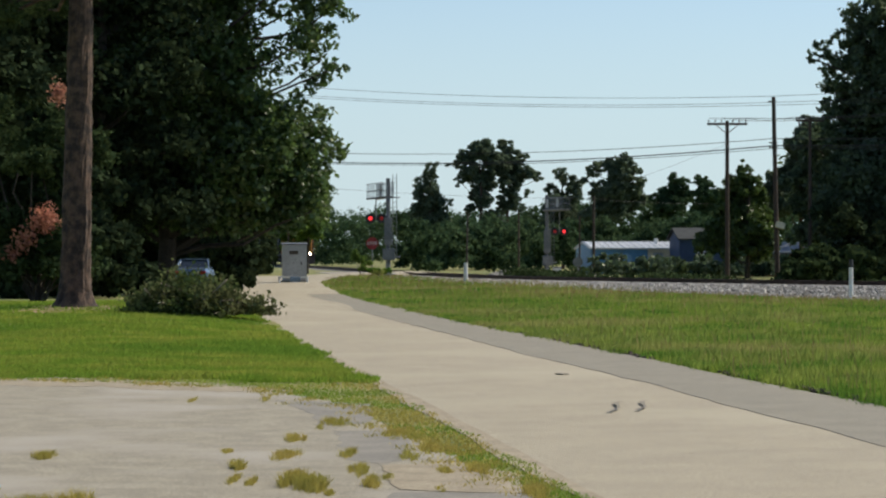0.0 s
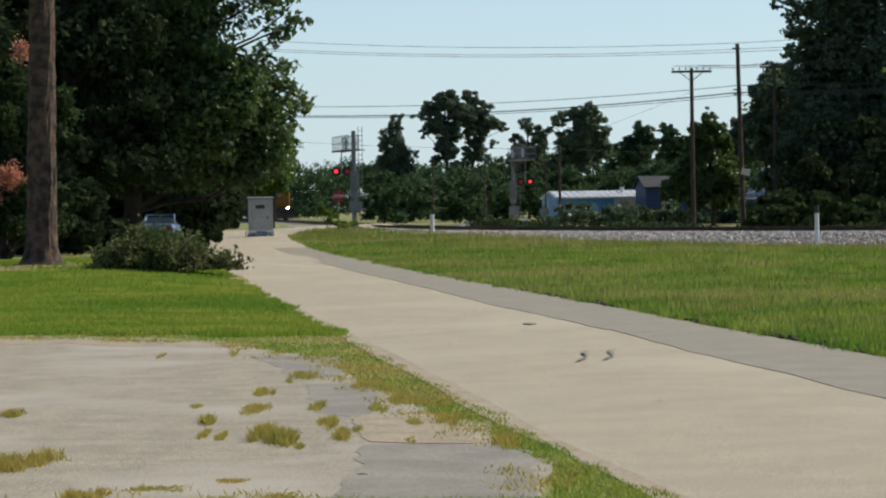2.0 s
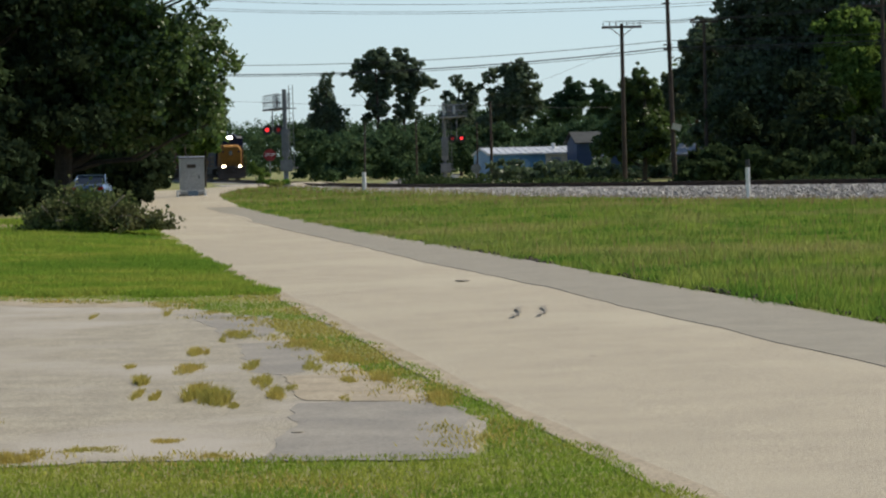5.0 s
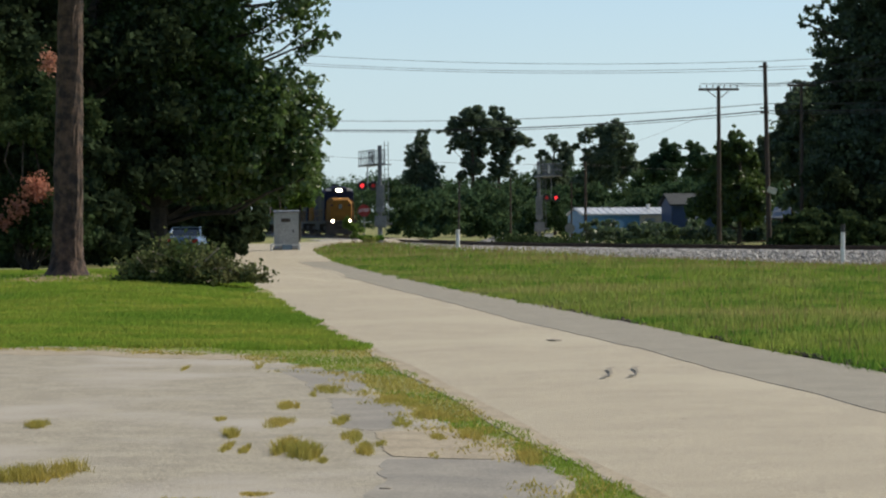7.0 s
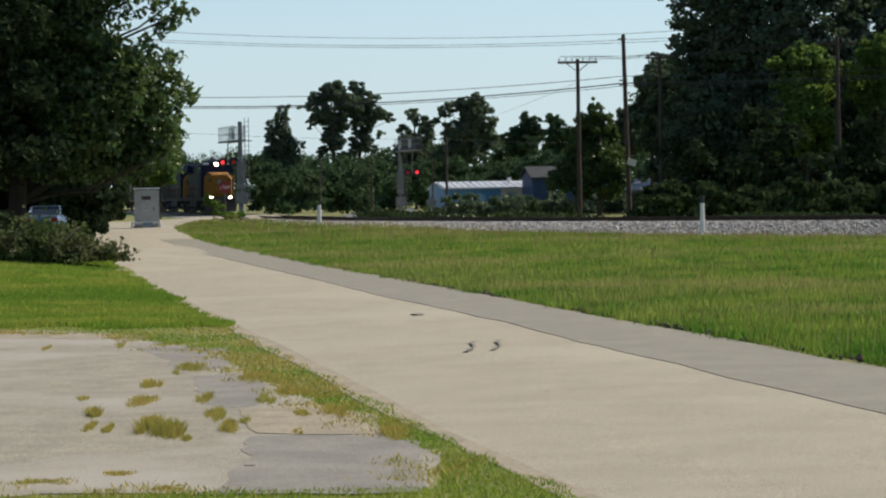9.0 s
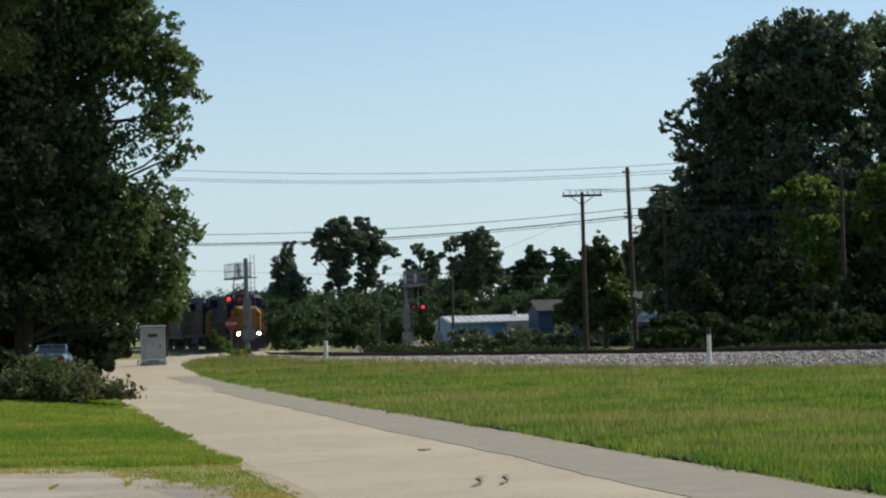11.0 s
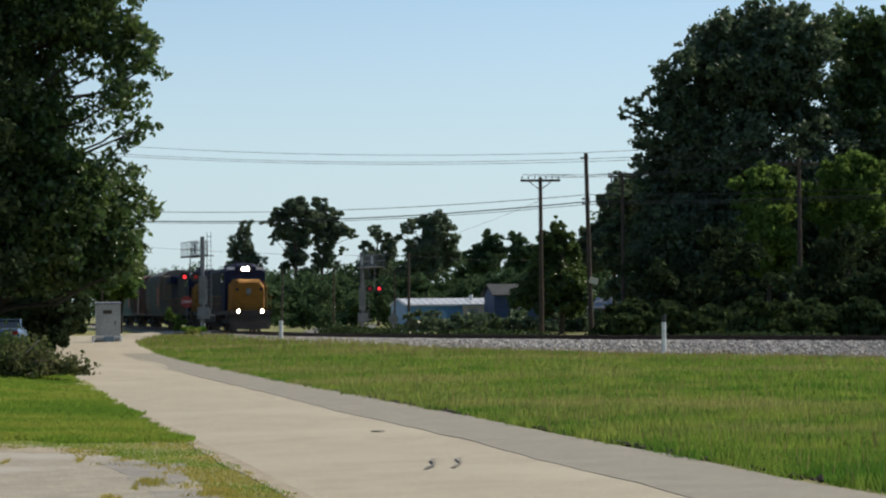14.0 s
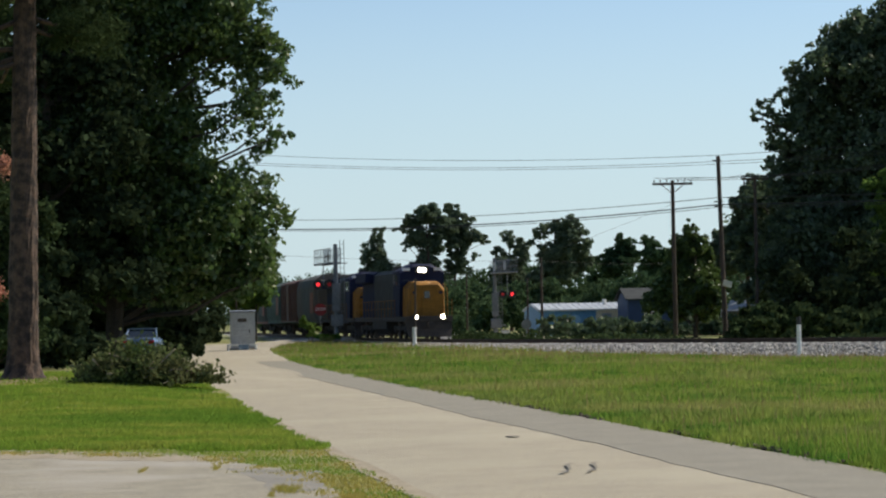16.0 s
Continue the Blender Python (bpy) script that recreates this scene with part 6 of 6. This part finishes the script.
    loft(bm, [[(-1.45, F - 0.45, 1.35), (1.45, F - 0.45, 1.35), (1.45, F - 0.62, 1.35), (-1.45, F - 0.62, 1.35)], [(-1.4, F - 0.30, 0.62), (1.4, F - 0.30, 0.62), (1.4, F - 0.5, 0.62), (-1.4, F - 0.5, 0.62)], [(-1.3, F - 0.08, 0.14), (1.3, F - 0.08, 0.14), (1.3, F - 0.4, 0.14), (-1.3, F - 0.4, 0.14)]])
    part("pilot_plow", bm, M["under"], root, "black snowplow pilot")
    for s in (-1, 1):
        bm = bmesh.new()
        box(bm, (s * 0.82, F - 0.30, 1.32), (0.36, 0.2, 0.3), bevel=0.03)
        hold = part("ditch_lamp_box", bm, M["black"], root)
        bm = bmesh.new()
        rod(bm, (s * 0.82, F - 0.20, 1.32), (s * 0.82, F - 0.16, 1.32), 0.105, 0.10, 18)
        part("ditch_lamp", bm, M["ditch"], hold, "lit ditch lamp")
        bm = bmesh.new()
        for k in range(13):
            y = F - 0.5 if k == 0 else F - 3.0 - k * 1.35
            if y < -F + 0.3:
                break
            rod(bm, (s * 1.46, y, 1.3), (s * 1.46, y, 2.35), 0.018, seg=6)
        rod(bm, (s * 1.46, F - 4.4, 2.35), (s * 1.46, -F + 0.6, 2.35), 0.018, seg=6)
        rod(bm, (s * 1.46, F - 4.4, 1.85), (s * 1.46, -F + 0.6, 1.85), 0.014, seg=6)
        part("handrail", bm, M["loco_yellow"], root, "thin yellow handrail")
        bm = bmesh.new()
        pts = [(s * 1.20, F - 0.6, 1.35), (s * 1.20, F - 0.66, 2.95), (s * 0.95, F - 0.72, 3.28)]
        for a, b in zip(pts, pts[1:]):
            rod(bm, a, b, 0.03, seg=8)
        part("grab_rail", bm, M["loco_yellow"], root)
        for k in range(4):
            bm = bmesh.new()
            box(bm, (s * 1.38, F - 1.0, 0.35 + k * 0.27), (0.3, 0.34, 0.03))
            part("step", bm, M["under"], root)
    coupler(root, F - 0.4, 1)
    coupler(root, -F + 0.2, -1)
    for o in root.children_recursive:  # a compact older type
        o.data.transform(Matrix.Diagonal((0.90, 1.0, 0.94, 1)))
    return root, bogie(root, 7.0, 3, 4.0, 0.53) + bogie(root, -7.0, 3, 4.0, 0.53), 0.53


def build_hopper(label, paint, end_paint, category="hopper wagon", name="hopper_wagon"):
    root = empty(name, Matrix.Identity(4), label, category, "train wagons")
    L = 8.4
    bm = bmesh.new()
    side = [(-1.45, 1.15), (-1.58, 1.7), (-1.6, 2.7), (-1.56, 3.6), (-1.38, 4.15), (-0.9, 4.45), (0.9, 4.45), (1.38, 4.15), (1.56, 3.6), (1.6, 2.7), (1.58, 1.7), (1.45, 1.15)]
    loft(bm, [[(x, y, z) for x, z in side] for y in (-L + 0.9, -L / 3, L / 3, L - 0.9)])
    part("shell", bm, M[paint], root)
    for k in range(13):
        bm = bmesh.new()
        y = -L + 1.2 + k * (2 * L - 2.4) / 12
        loft(bm, [[(x * 1.015, y + o, z) for x, z in side[:5]] + [(x * 0.99, y + o, z) for x, z in side[4::-1]] for o in (-0.04, 0.04)])
        part("rib", bm, M[paint], root)
        bm = bmesh.new()
        loft(bm, [[(x * 1.015, y + o, z) for x, z in side[7:]] + [(x * 0.99, y + o, z) for x, z in side[:6:-1]] for o in (-0.04, 0.04)])
        part("rib", bm, M[paint], root)
    bm = bmesh.new()
    box(bm, (0, 0, 1.1), (2.9, 2 * L - 0.3, 0.22), bevel=0.02)
    part("sill", bm, M[end_paint], root)
    for s in (-1, 1):
        bm = bmesh.new()
        loft(bm, [[(-1.4, s * (L - 0.95), 1.3), (1.4, s * (L - 0.95), 1.3), (1.4, s * (L - 0.9), 4.1), (-1.4, s * (L - 0.9), 4.1)], [(-1.35, s * (L - 0.85), 2.3), (1.35, s * (L - 0.85), 2.3), (1.35, s * (L - 0.3), 4.0), (-1.35, s * (L - 0.3), 4.0)]])
        part("end_slope", bm, M[end_paint], root)
        bm = bmesh.new()
        for dx in (-0.45, 0.45):
            rod(bm, (0.9 + dx * 0.5, s * (L - 0.15), 1.2), (0.9 + dx * 0.5, s * (L - 0.15), 4.5), 0.02, seg=6)
        for k in range(10):
            rod(bm, (0.675, s * (L - 0.15), 1.3 + k * 0.33), (1.125, s * (L - 0.15), 1.3 + k * 0.33), 0.016, seg=6)
        part("ladder", bm, M[end_paint], root)
        for dx in (-1.3, 1.3):
            bm = bmesh.new()
            box(bm, (dx, s * (L - 0.18), 2.6), (0.1, 0.1, 2.9))
            part("corner_post", bm, M[end_paint], root)
        coupler(root, s * (L - 0.1), s)
    for y in (-4.5, -1.5, 1.5, 4.5):
        bm = bmesh.new()
        loft(bm, [[(-1.2, y - 1.2, 1.15), (1.2, y - 1.2, 1.15), (1.2, y + 1.2, 1.15), (-1.2, y + 1.2, 1.15)], [(-0.5, y - 0.4, 0.4), (0.5, y - 0.4, 0.4), (0.5, y + 0.4, 0.4), (-0.5, y + 0.4, 0.4)]])
        part("discharge_chute", bm, M["under"], root)
    bm = bmesh.new()
    box(bm, (0, 0, 4.52), (0.8, 2 * L - 3, 0.12), bevel=0.02)
    part("roof_hatch", bm, M[paint], root)
    for s in (-1, 1):
        bm = bmesh.new()
        box(bm, (s * 1.62, L - 2.6, 2.45), (0.03, 2.3, 1.5), bevel=0.01)
        part("painted_panel", bm, M["hopper_rust"], root, "rust-red painted panel")
    return root, bogie(root, 6.6, 2, 1.75, 0.46) + bogie(root, -6.6, 2, 1.75, 0.46), 0.46


def build_boxcar(label):
    root = empty("boxcar", Matrix.Identity(4), label, "boxcar", "train wagons")
    L = 7.8
    bm = bmesh.new()
    loft(bm, [[(-1.5, y, 1.1), (1.5, y, 1.1), (1.5, y, 4.2), (0.8, y, 4.45), (-0.8, y, 4.45), (-1.5, y, 4.2)] for y in (-L, L)])
    part("shell", bm, M["box_brown"], root)
    for s in (-1, 1):
        for k in range(18):
            if k in (8, 9):
                continue
            bm = bmesh.new()
            box(bm, (s * 1.52, -L + 0.4 + k * 0.88, 2.65), (0.05, 0.12, 2.9), bevel=0.01)
            part("rib", bm, M["box_brown"], root)
        bm = bmesh.new()
        box(bm, (s * 1.54, 0, 2.6), (0.07, 2.2, 2.8), bevel=0.02)
        part("sliding_door", bm, M["box_brown"], root)
        coupler(root, s * (L + 0.1), s)
    return root, bogie(root, 5.6, 2, 1.75, 0.46) + bogie(root, -5.6, 2, 1.75, 0.46), 0.46


# vehicle, wheelsets, wheel radius, half length, half the distance between bogies
TRAIN = [
    (*build_loco("blue and yellow diesel freight locomotive with lit headlights"), 11.1, 7.0),
    (*build_loco("second blue and yellow diesel locomotive coupled behind"), 11.1, 7.0),
    (*build_hopper("grey covered hopper wagon with rust-red panel", "hopper_grey", "hopper_grey"), 8.75, 6.6),
    (*build_boxcar("rusty brown boxcar behind the hopper"), 8.2, 5.6),
    (*build_hopper("pale green covered hopper wagon", "hopper_green", "hopper_green"), 8.75, 6.6),
    (*build_hopper("weathered grey covered hopper wagon", "hopper_grey", "hopper_rust"), 8.75, 6.6),
]
for lamp in [c for o in TRAIN[1][0].children_recursive for c in [o] if o.name.startswith(("headlamp.", "ditch_lamp."))]:
    lamp.data.materials.clear()
    lamp.data.materials.append(M["alu"])
    lamp["label"] = "unlit lamp"
SPEED = 8.8  # metres a second
NOSE_AT_END = float(TRACK_S[np.argmin(abs(TRACK[:, 1] - 145.2) + (TRACK[:, 0] > 20) * 99)])


# ---------------------------------------------------------------- marks, grass and weeds
def build_marks():
    rng = np.random.default_rng(80)
    for x, y in ((1.80, 27.3), (2.08, 27.45)):
        bm = bmesh.new()
        line = np.array([(x - 0.13, y - 0.9), (x - 0.07, y - 0.6), (x - 0.01, y - 0.35), (x + 0.01, y + 0.2), (x + 0.03, y + 0.6), (x + 0.12, y + 0.8)])
        pts = spline([tuple(p) for p in line], 0.08)
        nn = normals_of(pts)
        w = 0.021 + 0.008 * np.sin(np.arange(len(pts)) * 0.31 + x)
        a = [bm.verts.new((*(p + n * ww), 0.052)) for p, n, ww in zip(pts, nn, w)]
        b = [bm.verts.new((*(p - n * ww), 0.052)) for p, n, ww in zip(pts, nn, w)]
        for i in range(len(pts) - 1):
            bm.faces.new((b[i], b[i + 1], a[i + 1], a[i]))
        tagged(part("tyre_mark", bm, M["tar"]), "short dark tyre scuff on the road", "road mark", kind="structure")
    for x, y, r in ((1.56, 34.7, 0.10), (-1.3, 32.8, 0.05), (-0.3, 15.8, 0.04), (1.95, 20.8, 0.02)):
        bm = bmesh.new()
        bmesh.ops.create_icosphere(bm, subdivisions=2, radius=r)
        for v in bm.verts:
            v.co = v.co * (1 + 0.35 * noise.noise(v.co * 30 + Vector((x, y, 0))))
            v.co.z = max(-0.01, v.co.z * 0.15)
        ob = part("dirt_clod", bm, M["tar"])
        ob.matrix_basis = pose(x, y, 0.045 if x > 1 else 0.012)
        tagged(ob, "small dark clod lying on the pavement", "clod", "clods on the pavement")


build_marks()


def build_edge_soil():
    """Dark crumbled soil where the meadow breaks off at the road."""
    rng = np.random.default_rng(82)
    k = 900
    y = 24 * (75 / 24) ** rng.uniform(0, 1, k)
    y = y[np.sin(y * 1.1) + np.sin(y * 0.43 + 1) + rng.normal(0, 0.5, k) > 0.1]
    x = np.interp(y, ROAD[:, 1], ROAD[:, 0]) + 2.36 + 0.14 * smooth(48, 24, y) + rng.normal(0, 0.035, len(y))
    r = rng.uniform(0.015, 0.05, len(y))
    side = rng.normal(size=(len(y), 6, 3)) * 0.22
    base = np.array([(1, 0, 0), (-1, 0, 0), (0, 1, 0), (0, -1, 0), (0, 0, 0.8), (0, 0, -0.6)])
    v = (base[None] + side) * r[:, None, None] + np.stack([x, y, height(x, y) + 0.03], 1)[:, None]
    faces = np.array([(4, 0, 2), (4, 2, 1), (4, 1, 3), (4, 3, 0), (5, 2, 0), (5, 1, 2), (5, 3, 1), (5, 0, 3)])
    ob = poly_mesh("edge_soil", v[:, faces].reshape(-1, 3), 3, M["soil"])
    tagged(ob, "dark crumbled soil along the meadow edge", "soil", kind="stuff")


build_edge_soil()


def blades(name, x, y, z, tall, wide, material, label, rng, lean=0.35, category="grass"):
    k = len(x)
    a = rng.uniform(0, 2 * math.pi, k)
    dx, dy = np.cos(a) * wide, np.sin(a) * wide
    la = rng.uniform(0, 2 * math.pi, k)
    ll = tall * lean * rng.uniform(0.2, 1.2, k)
    base = np.stack([x, y, z - 0.01], 1)
    tip = base + np.stack([np.cos(la) * ll, np.sin(la) * ll, tall], 1)
    mid = base * 0.45 + tip * 0.55 + np.stack([np.zeros(k), np.zeros(k), tall * 0.08], 1)
    off = np.stack([dx, dy, np.zeros(k)], 1)
    q = np.stack([base - off, base + off, mid + off * 0.8, tip, mid - off * 0.8], 1)
    ob = poly_mesh(name, q, 5, M[material])
    return tagged(ob, label, category, kind="stuff")


def road_offset(x, y):
    """Signed distance from the road's middle, to the right positive."""
    cx = np.interp(y, ROAD[:, 1], ROAD[:, 0])
    return (x - cx) * 0.994


def inside_pad(x, y):
    p = np.array(PAD)
    out = np.zeros(len(x), bool)
    j = len(p) - 1
    for i in range(len(p)):
        c = ((p[i, 1] > y) != (p[j, 1] > y)) & (x < (p[j, 0] - p[i, 0]) * (y - p[i, 1]) / (p[j, 1] - p[i, 1] + 1e-9) + p[i, 0])
        out ^= c
        j = i
    return out


def street_distance(x, y):
    return abs(y - np.interp(x, STREET[:, 0], STREET[:, 1])) * 0.6


def field(k, rng, x0, x1, y0, y1, power=1.0):
    """Places, denser towards y0."""
    u = rng.uniform(0, 1, k)
    y = y0 * (y1 / y0) ** u if power == 1.0 else y0 + (y1 - y0) * u
    return rng.uniform(x0, x1, k), y


def patchy(x, y, s):
    return np.sin(x * s + 1.3 * np.sin(y * s * 0.7)) * np.sin(y * s * 0.8 + 1.7 * np.sin(x * s * 0.6))


def build_grass():
    rng = np.random.default_rng(90)
    # meadow between road and track
    u = rng.uniform(0, 1, 580000)
    y = 19 * (166 / 19) ** u
    x = rng.uniform(-0.14, 0.375, len(y)) * y + 0.5
    td = track_distance(x, y)
    ok = (road_offset(x, y) > 2.34 + 0.14 * smooth(48, 24, y) + 0.10 * patchy(x, y, 2.3)) & (td > 2.6) & (street_distance(x, y) > 3.6)
    ok &= (td > 4.7 + 0.4 * patchy(x, y, 1.1)) | (y > 106)
    x, y, td = x[ok], y[ok], td[ok]
    z = height(x, y)
    edge = np.exp(-np.maximum(road_offset(x, y) - 2.3, 0) / 1.0)
    tall = rng.uniform(0.05, 0.15, len(x)) * (1 + 0.3 * patchy(x, y, 0.7) + 0.4 * patchy(x + 3, y * 0.5, 1.9)) + 0.03
    tall *= (1 - 0.35 * edge) * (1 - 0.45 * smooth(9, 4.5, td) * (y < 110))
    blades("meadow_grass", x, y, z, tall, 0.004 + y * 0.0001, "grass", "tall green meadow grass between road and railway", rng)
    pick = rng.uniform(0, 1, len(x)) < 0.13 * smooth(17, 5, td) + 0.012
    blades("seed_stalks", x[pick], y[pick], z[pick], tall[pick] * 1.25 + 0.10, 0.003 + y[pick] * 0.000075, "seed", "brown seed stalks rising from the meadow grass", rng, 0.2)
    # rough tufts along the road edge
    k = 260
    s = rng.uniform(19, 112, k)
    cx = np.interp(s, ROAD[:, 1], ROAD[:, 0]) + 2.42 + 0.14 * smooth(48, 24, s) + rng.normal(0, 0.08, k)
    tx = np.repeat(cx, 40) + rng.normal(0, 0.10, k * 40)
    ty = np.repeat(s, 40) + rng.normal(0, 0.2, k * 40)
    blades("edge_tufts", tx, ty, height(tx, ty), rng.uniform(0.05, 0.17, k * 40), 0.004 + ty * 0.0001, "grass", "ragged grass tufts along the road edge", rng, 0.7)
    # lawn
    u = rng.uniform(0, 1, 330000)
    y = 32.3 * (90 / 32.3) ** u
    x = rng.uniform(-0.225, -0.012, len(y)) * y
    ok = (road_offset(x, y) < -2.4 + 0.15 * patchy(x, y, 2.1)) & ~inside_pad(x, y) & (y > 34.0 + 0.5 * patchy(x, y, 1.7) - 1.0 * smooth(-4, -1.5, x))
    ok &= np.hypot(x + 8.95, y - 64) > 0.5
    x, y = x[ok], y[ok]
    thin = rng.uniform(0, 1, len(x)) > 0.75 * np.exp(-(((x + 8.9) / 1.6) ** 2 + ((y - 64) / 4.0) ** 2))
    x, y = x[thin], y[thin]
    blades("lawn_grass", x, y, height(x, y), rng.uniform(0.03, 0.085, len(x)) * (1 + 0.3 * patchy(x, y, 0.9)), 0.004 + y * 0.000106, "turf", "short mown green lawn grass", rng, 0.6)
    # verge between pad and road, and the strip before the pad
    u = rng.uniform(0, 1, 560000)
    y = 8.8 * (35 / 8.8) ** u
    x = rng.uniform(-0.31, 0.19, len(y)) * y
    ro = road_offset(x, y)
    verge = (ro < -2.43 + 0.07 * patchy(x, y, 3.1)) & ~inside_pad(x, y)
    near_edge = verge & (rng.uniform(0, 1, len(x)) < 0.9)
    x, y = x[near_edge], y[near_edge]
    green = patchy(x, y, 1.3) + rng.normal(0, 0.22, len(x)) > 0.55 * smooth(19, 27, y) - 0.75
    for m, name, sel, lab in (("turf", "verge_grass", green, "green weedy grass strip beside the road"), ("dry", "verge_weeds", ~green, "yellowing weeds in the verge beside the pad")):
        blades(name, x[sel], y[sel], height(x[sel], y[sel]), rng.uniform(0.010, 0.045, sel.sum()), 0.0024 + y[sel] * 0.00012, m, lab, rng, 0.8)
    # fringe creeping over the pad's edge
    p = np.array(PAD)
    fx, fy = [], []
    for a, b in zip(p[:-1], p[1:]):
        k = int(np.hypot(*(b - a)) * 12)
        t = rng.uniform(0, 1, (k, 1))
        c = a + (b - a) * t + rng.normal(0, 0.16, (k, 2))
        c = c[patchy(c[:, 0], c[:, 1], 2.6) > -0.2]
        fx.append(np.repeat(c[:, 0], 26) + rng.normal(0, 0.07, len(c) * 26))
        fy.append(np.repeat(c[:, 1], 26) + rng.normal(0, 0.14, len(c) * 26))
    fx, fy = np.concatenate(fx), np.concatenate(fy)
    ok = road_offset(fx, fy) < -2.44
    fx, fy = fx[ok], fy[ok]
    blades("edge_weeds", fx, fy, 0.008 + 0 * fx, rng.uniform(0.012, 0.05, len(fx)), 0.0028 + fy * 0.00012, "dry", "dry yellow-green weeds creeping over the pad edge", rng, 0.9)
    # weed tufts in the joints of the pad
    px, py, ph = [], [], []
    near = ((-1.29, 22.74, 0.08, 0.39, 220, 0.07), (-1.23, 21.01, 0.15, 0.5, 420, 0.05), (-1.53, 19.82, 0.06, 0.36, 240, 0.08), (-1.47, 18.65, 0.04, 0.26, 150, 0.05), (-1.34, 18.49, 0.03, 0.25, 170, 0.05), (-1.03, 18.67, 0.07, 0.45, 420, 0.1), (-0.87, 18.1, 0.09, 0.56, 700, 0.1), (-0.75, 17.6, 0.05, 0.18, 150, 0.04), (-0.75, 21.04, 0.06, 0.5, 200, 0.06), (-0.61, 19.52, 0.05, 0.57, 260, 0.06), (-0.49, 18.4, 0.07, 0.38, 320, 0.07), (-1.0, 24.85, 0.14, 0.58, 260, 0.07), (-1.13, 24.47, 0.04, 0.33, 80, 0.04), (-1.96, 29.13, 0.05, 0.47, 90, 0.05))
    far = ((-2.73, 28.89, 0.04, 0.39, 60, 0.05), (-1.74, 21.39, 0.04, 0.25, 90, 0.04), (-1.08, 15.49, 0.1, 0.18, 200, 0.025), (-1.47, 15.14, 0.18, 0.17, 300, 0.025), (-0.78, 14.66, 0.2, 0.2, 320, 0.02), (0.02, 19.48, 0.07, 0.28, 140, 0.05), (-0.02, 17.96, 0.03, 0.18, 80, 0.03), (-0.38, 19.0, 0.06, 0.27, 120, 0.03), (-0.25, 20.87, 0.07, 0.4, 180, 0.05), (0.25, 19.58, 0.09, 0.43, 320, 0.06), (0.63, 17.7, 0.1, 0.41, 420, 0.07), (-1.82, 14.83, 0.13, 0.29, 420, 0.05), (-0.07, 21.84, 0.13, 0.63, 420, 0.06), (-0.38, 23.6, 0.15, 0.52, 320, 0.05))
    side = ((-3.13, 20.8, 0.11, 0.19, 260, 0.07), (-2.55, 16.5, 0.2, 0.4, 600, 0.11))
    for tx, ty, rx, ry, k, h in near + far + side:
        k = int(k * 2.2)
        a = rng.normal(0, 0.5, (k, 2)) * (rx, ry) * 1.1
        core = rng.normal(0, 0.45, (6, 2)) * (rx, ry)  # a tuft is a few sprigs
        a = a * 0.45 + core[rng.integers(0, 6, k)]
        px.append(tx + a[:, 0])
        py.append(ty + a[:, 1])
        ph.append(rng.uniform(0.2, 1.0, k) * h)
    px, py, ph = np.concatenate(px), np.concatenate(py), np.concatenate(ph)
    blades("pad_weeds", px, py, np.full(len(px), 0.014), ph, np.full(len(px), 0.0028), "dry", "tufts of dry yellow weeds in the pavement cracks", rng, 0.7, "weeds")


build_grass()


# ---------------------------------------------------------------- what moves
def vehicle_pose(s, half):
    a, b = on_track(s + half), on_track(s - half)
    c = (a + b) / 2
    return pose(c[0], c[1], float(rail_z(c[1])), 0, 0, math.degrees(math.atan2(a[1] - b[1], a[0] - b[0])) - 90)


def motions():
    back = 0.0
    for root, sets, r, half, base in TRAIN:
        middle = back + half
        back += 2 * half
        at = lambda t: NOSE_AT_END - SPEED * (16.0 - t) - middle
        walk(root, [(t, vehicle_pose(at(t), base)) for t in np.arange(0, 16.01, 0.5)])
        turn = math.degrees(SPEED / 15 / r)
        for w in sets:
            y = w.location.y
            walk(w, [(k / 15, pose(0, y, r, -turn * k, 0, 0)) for k in range(241)])


motions()
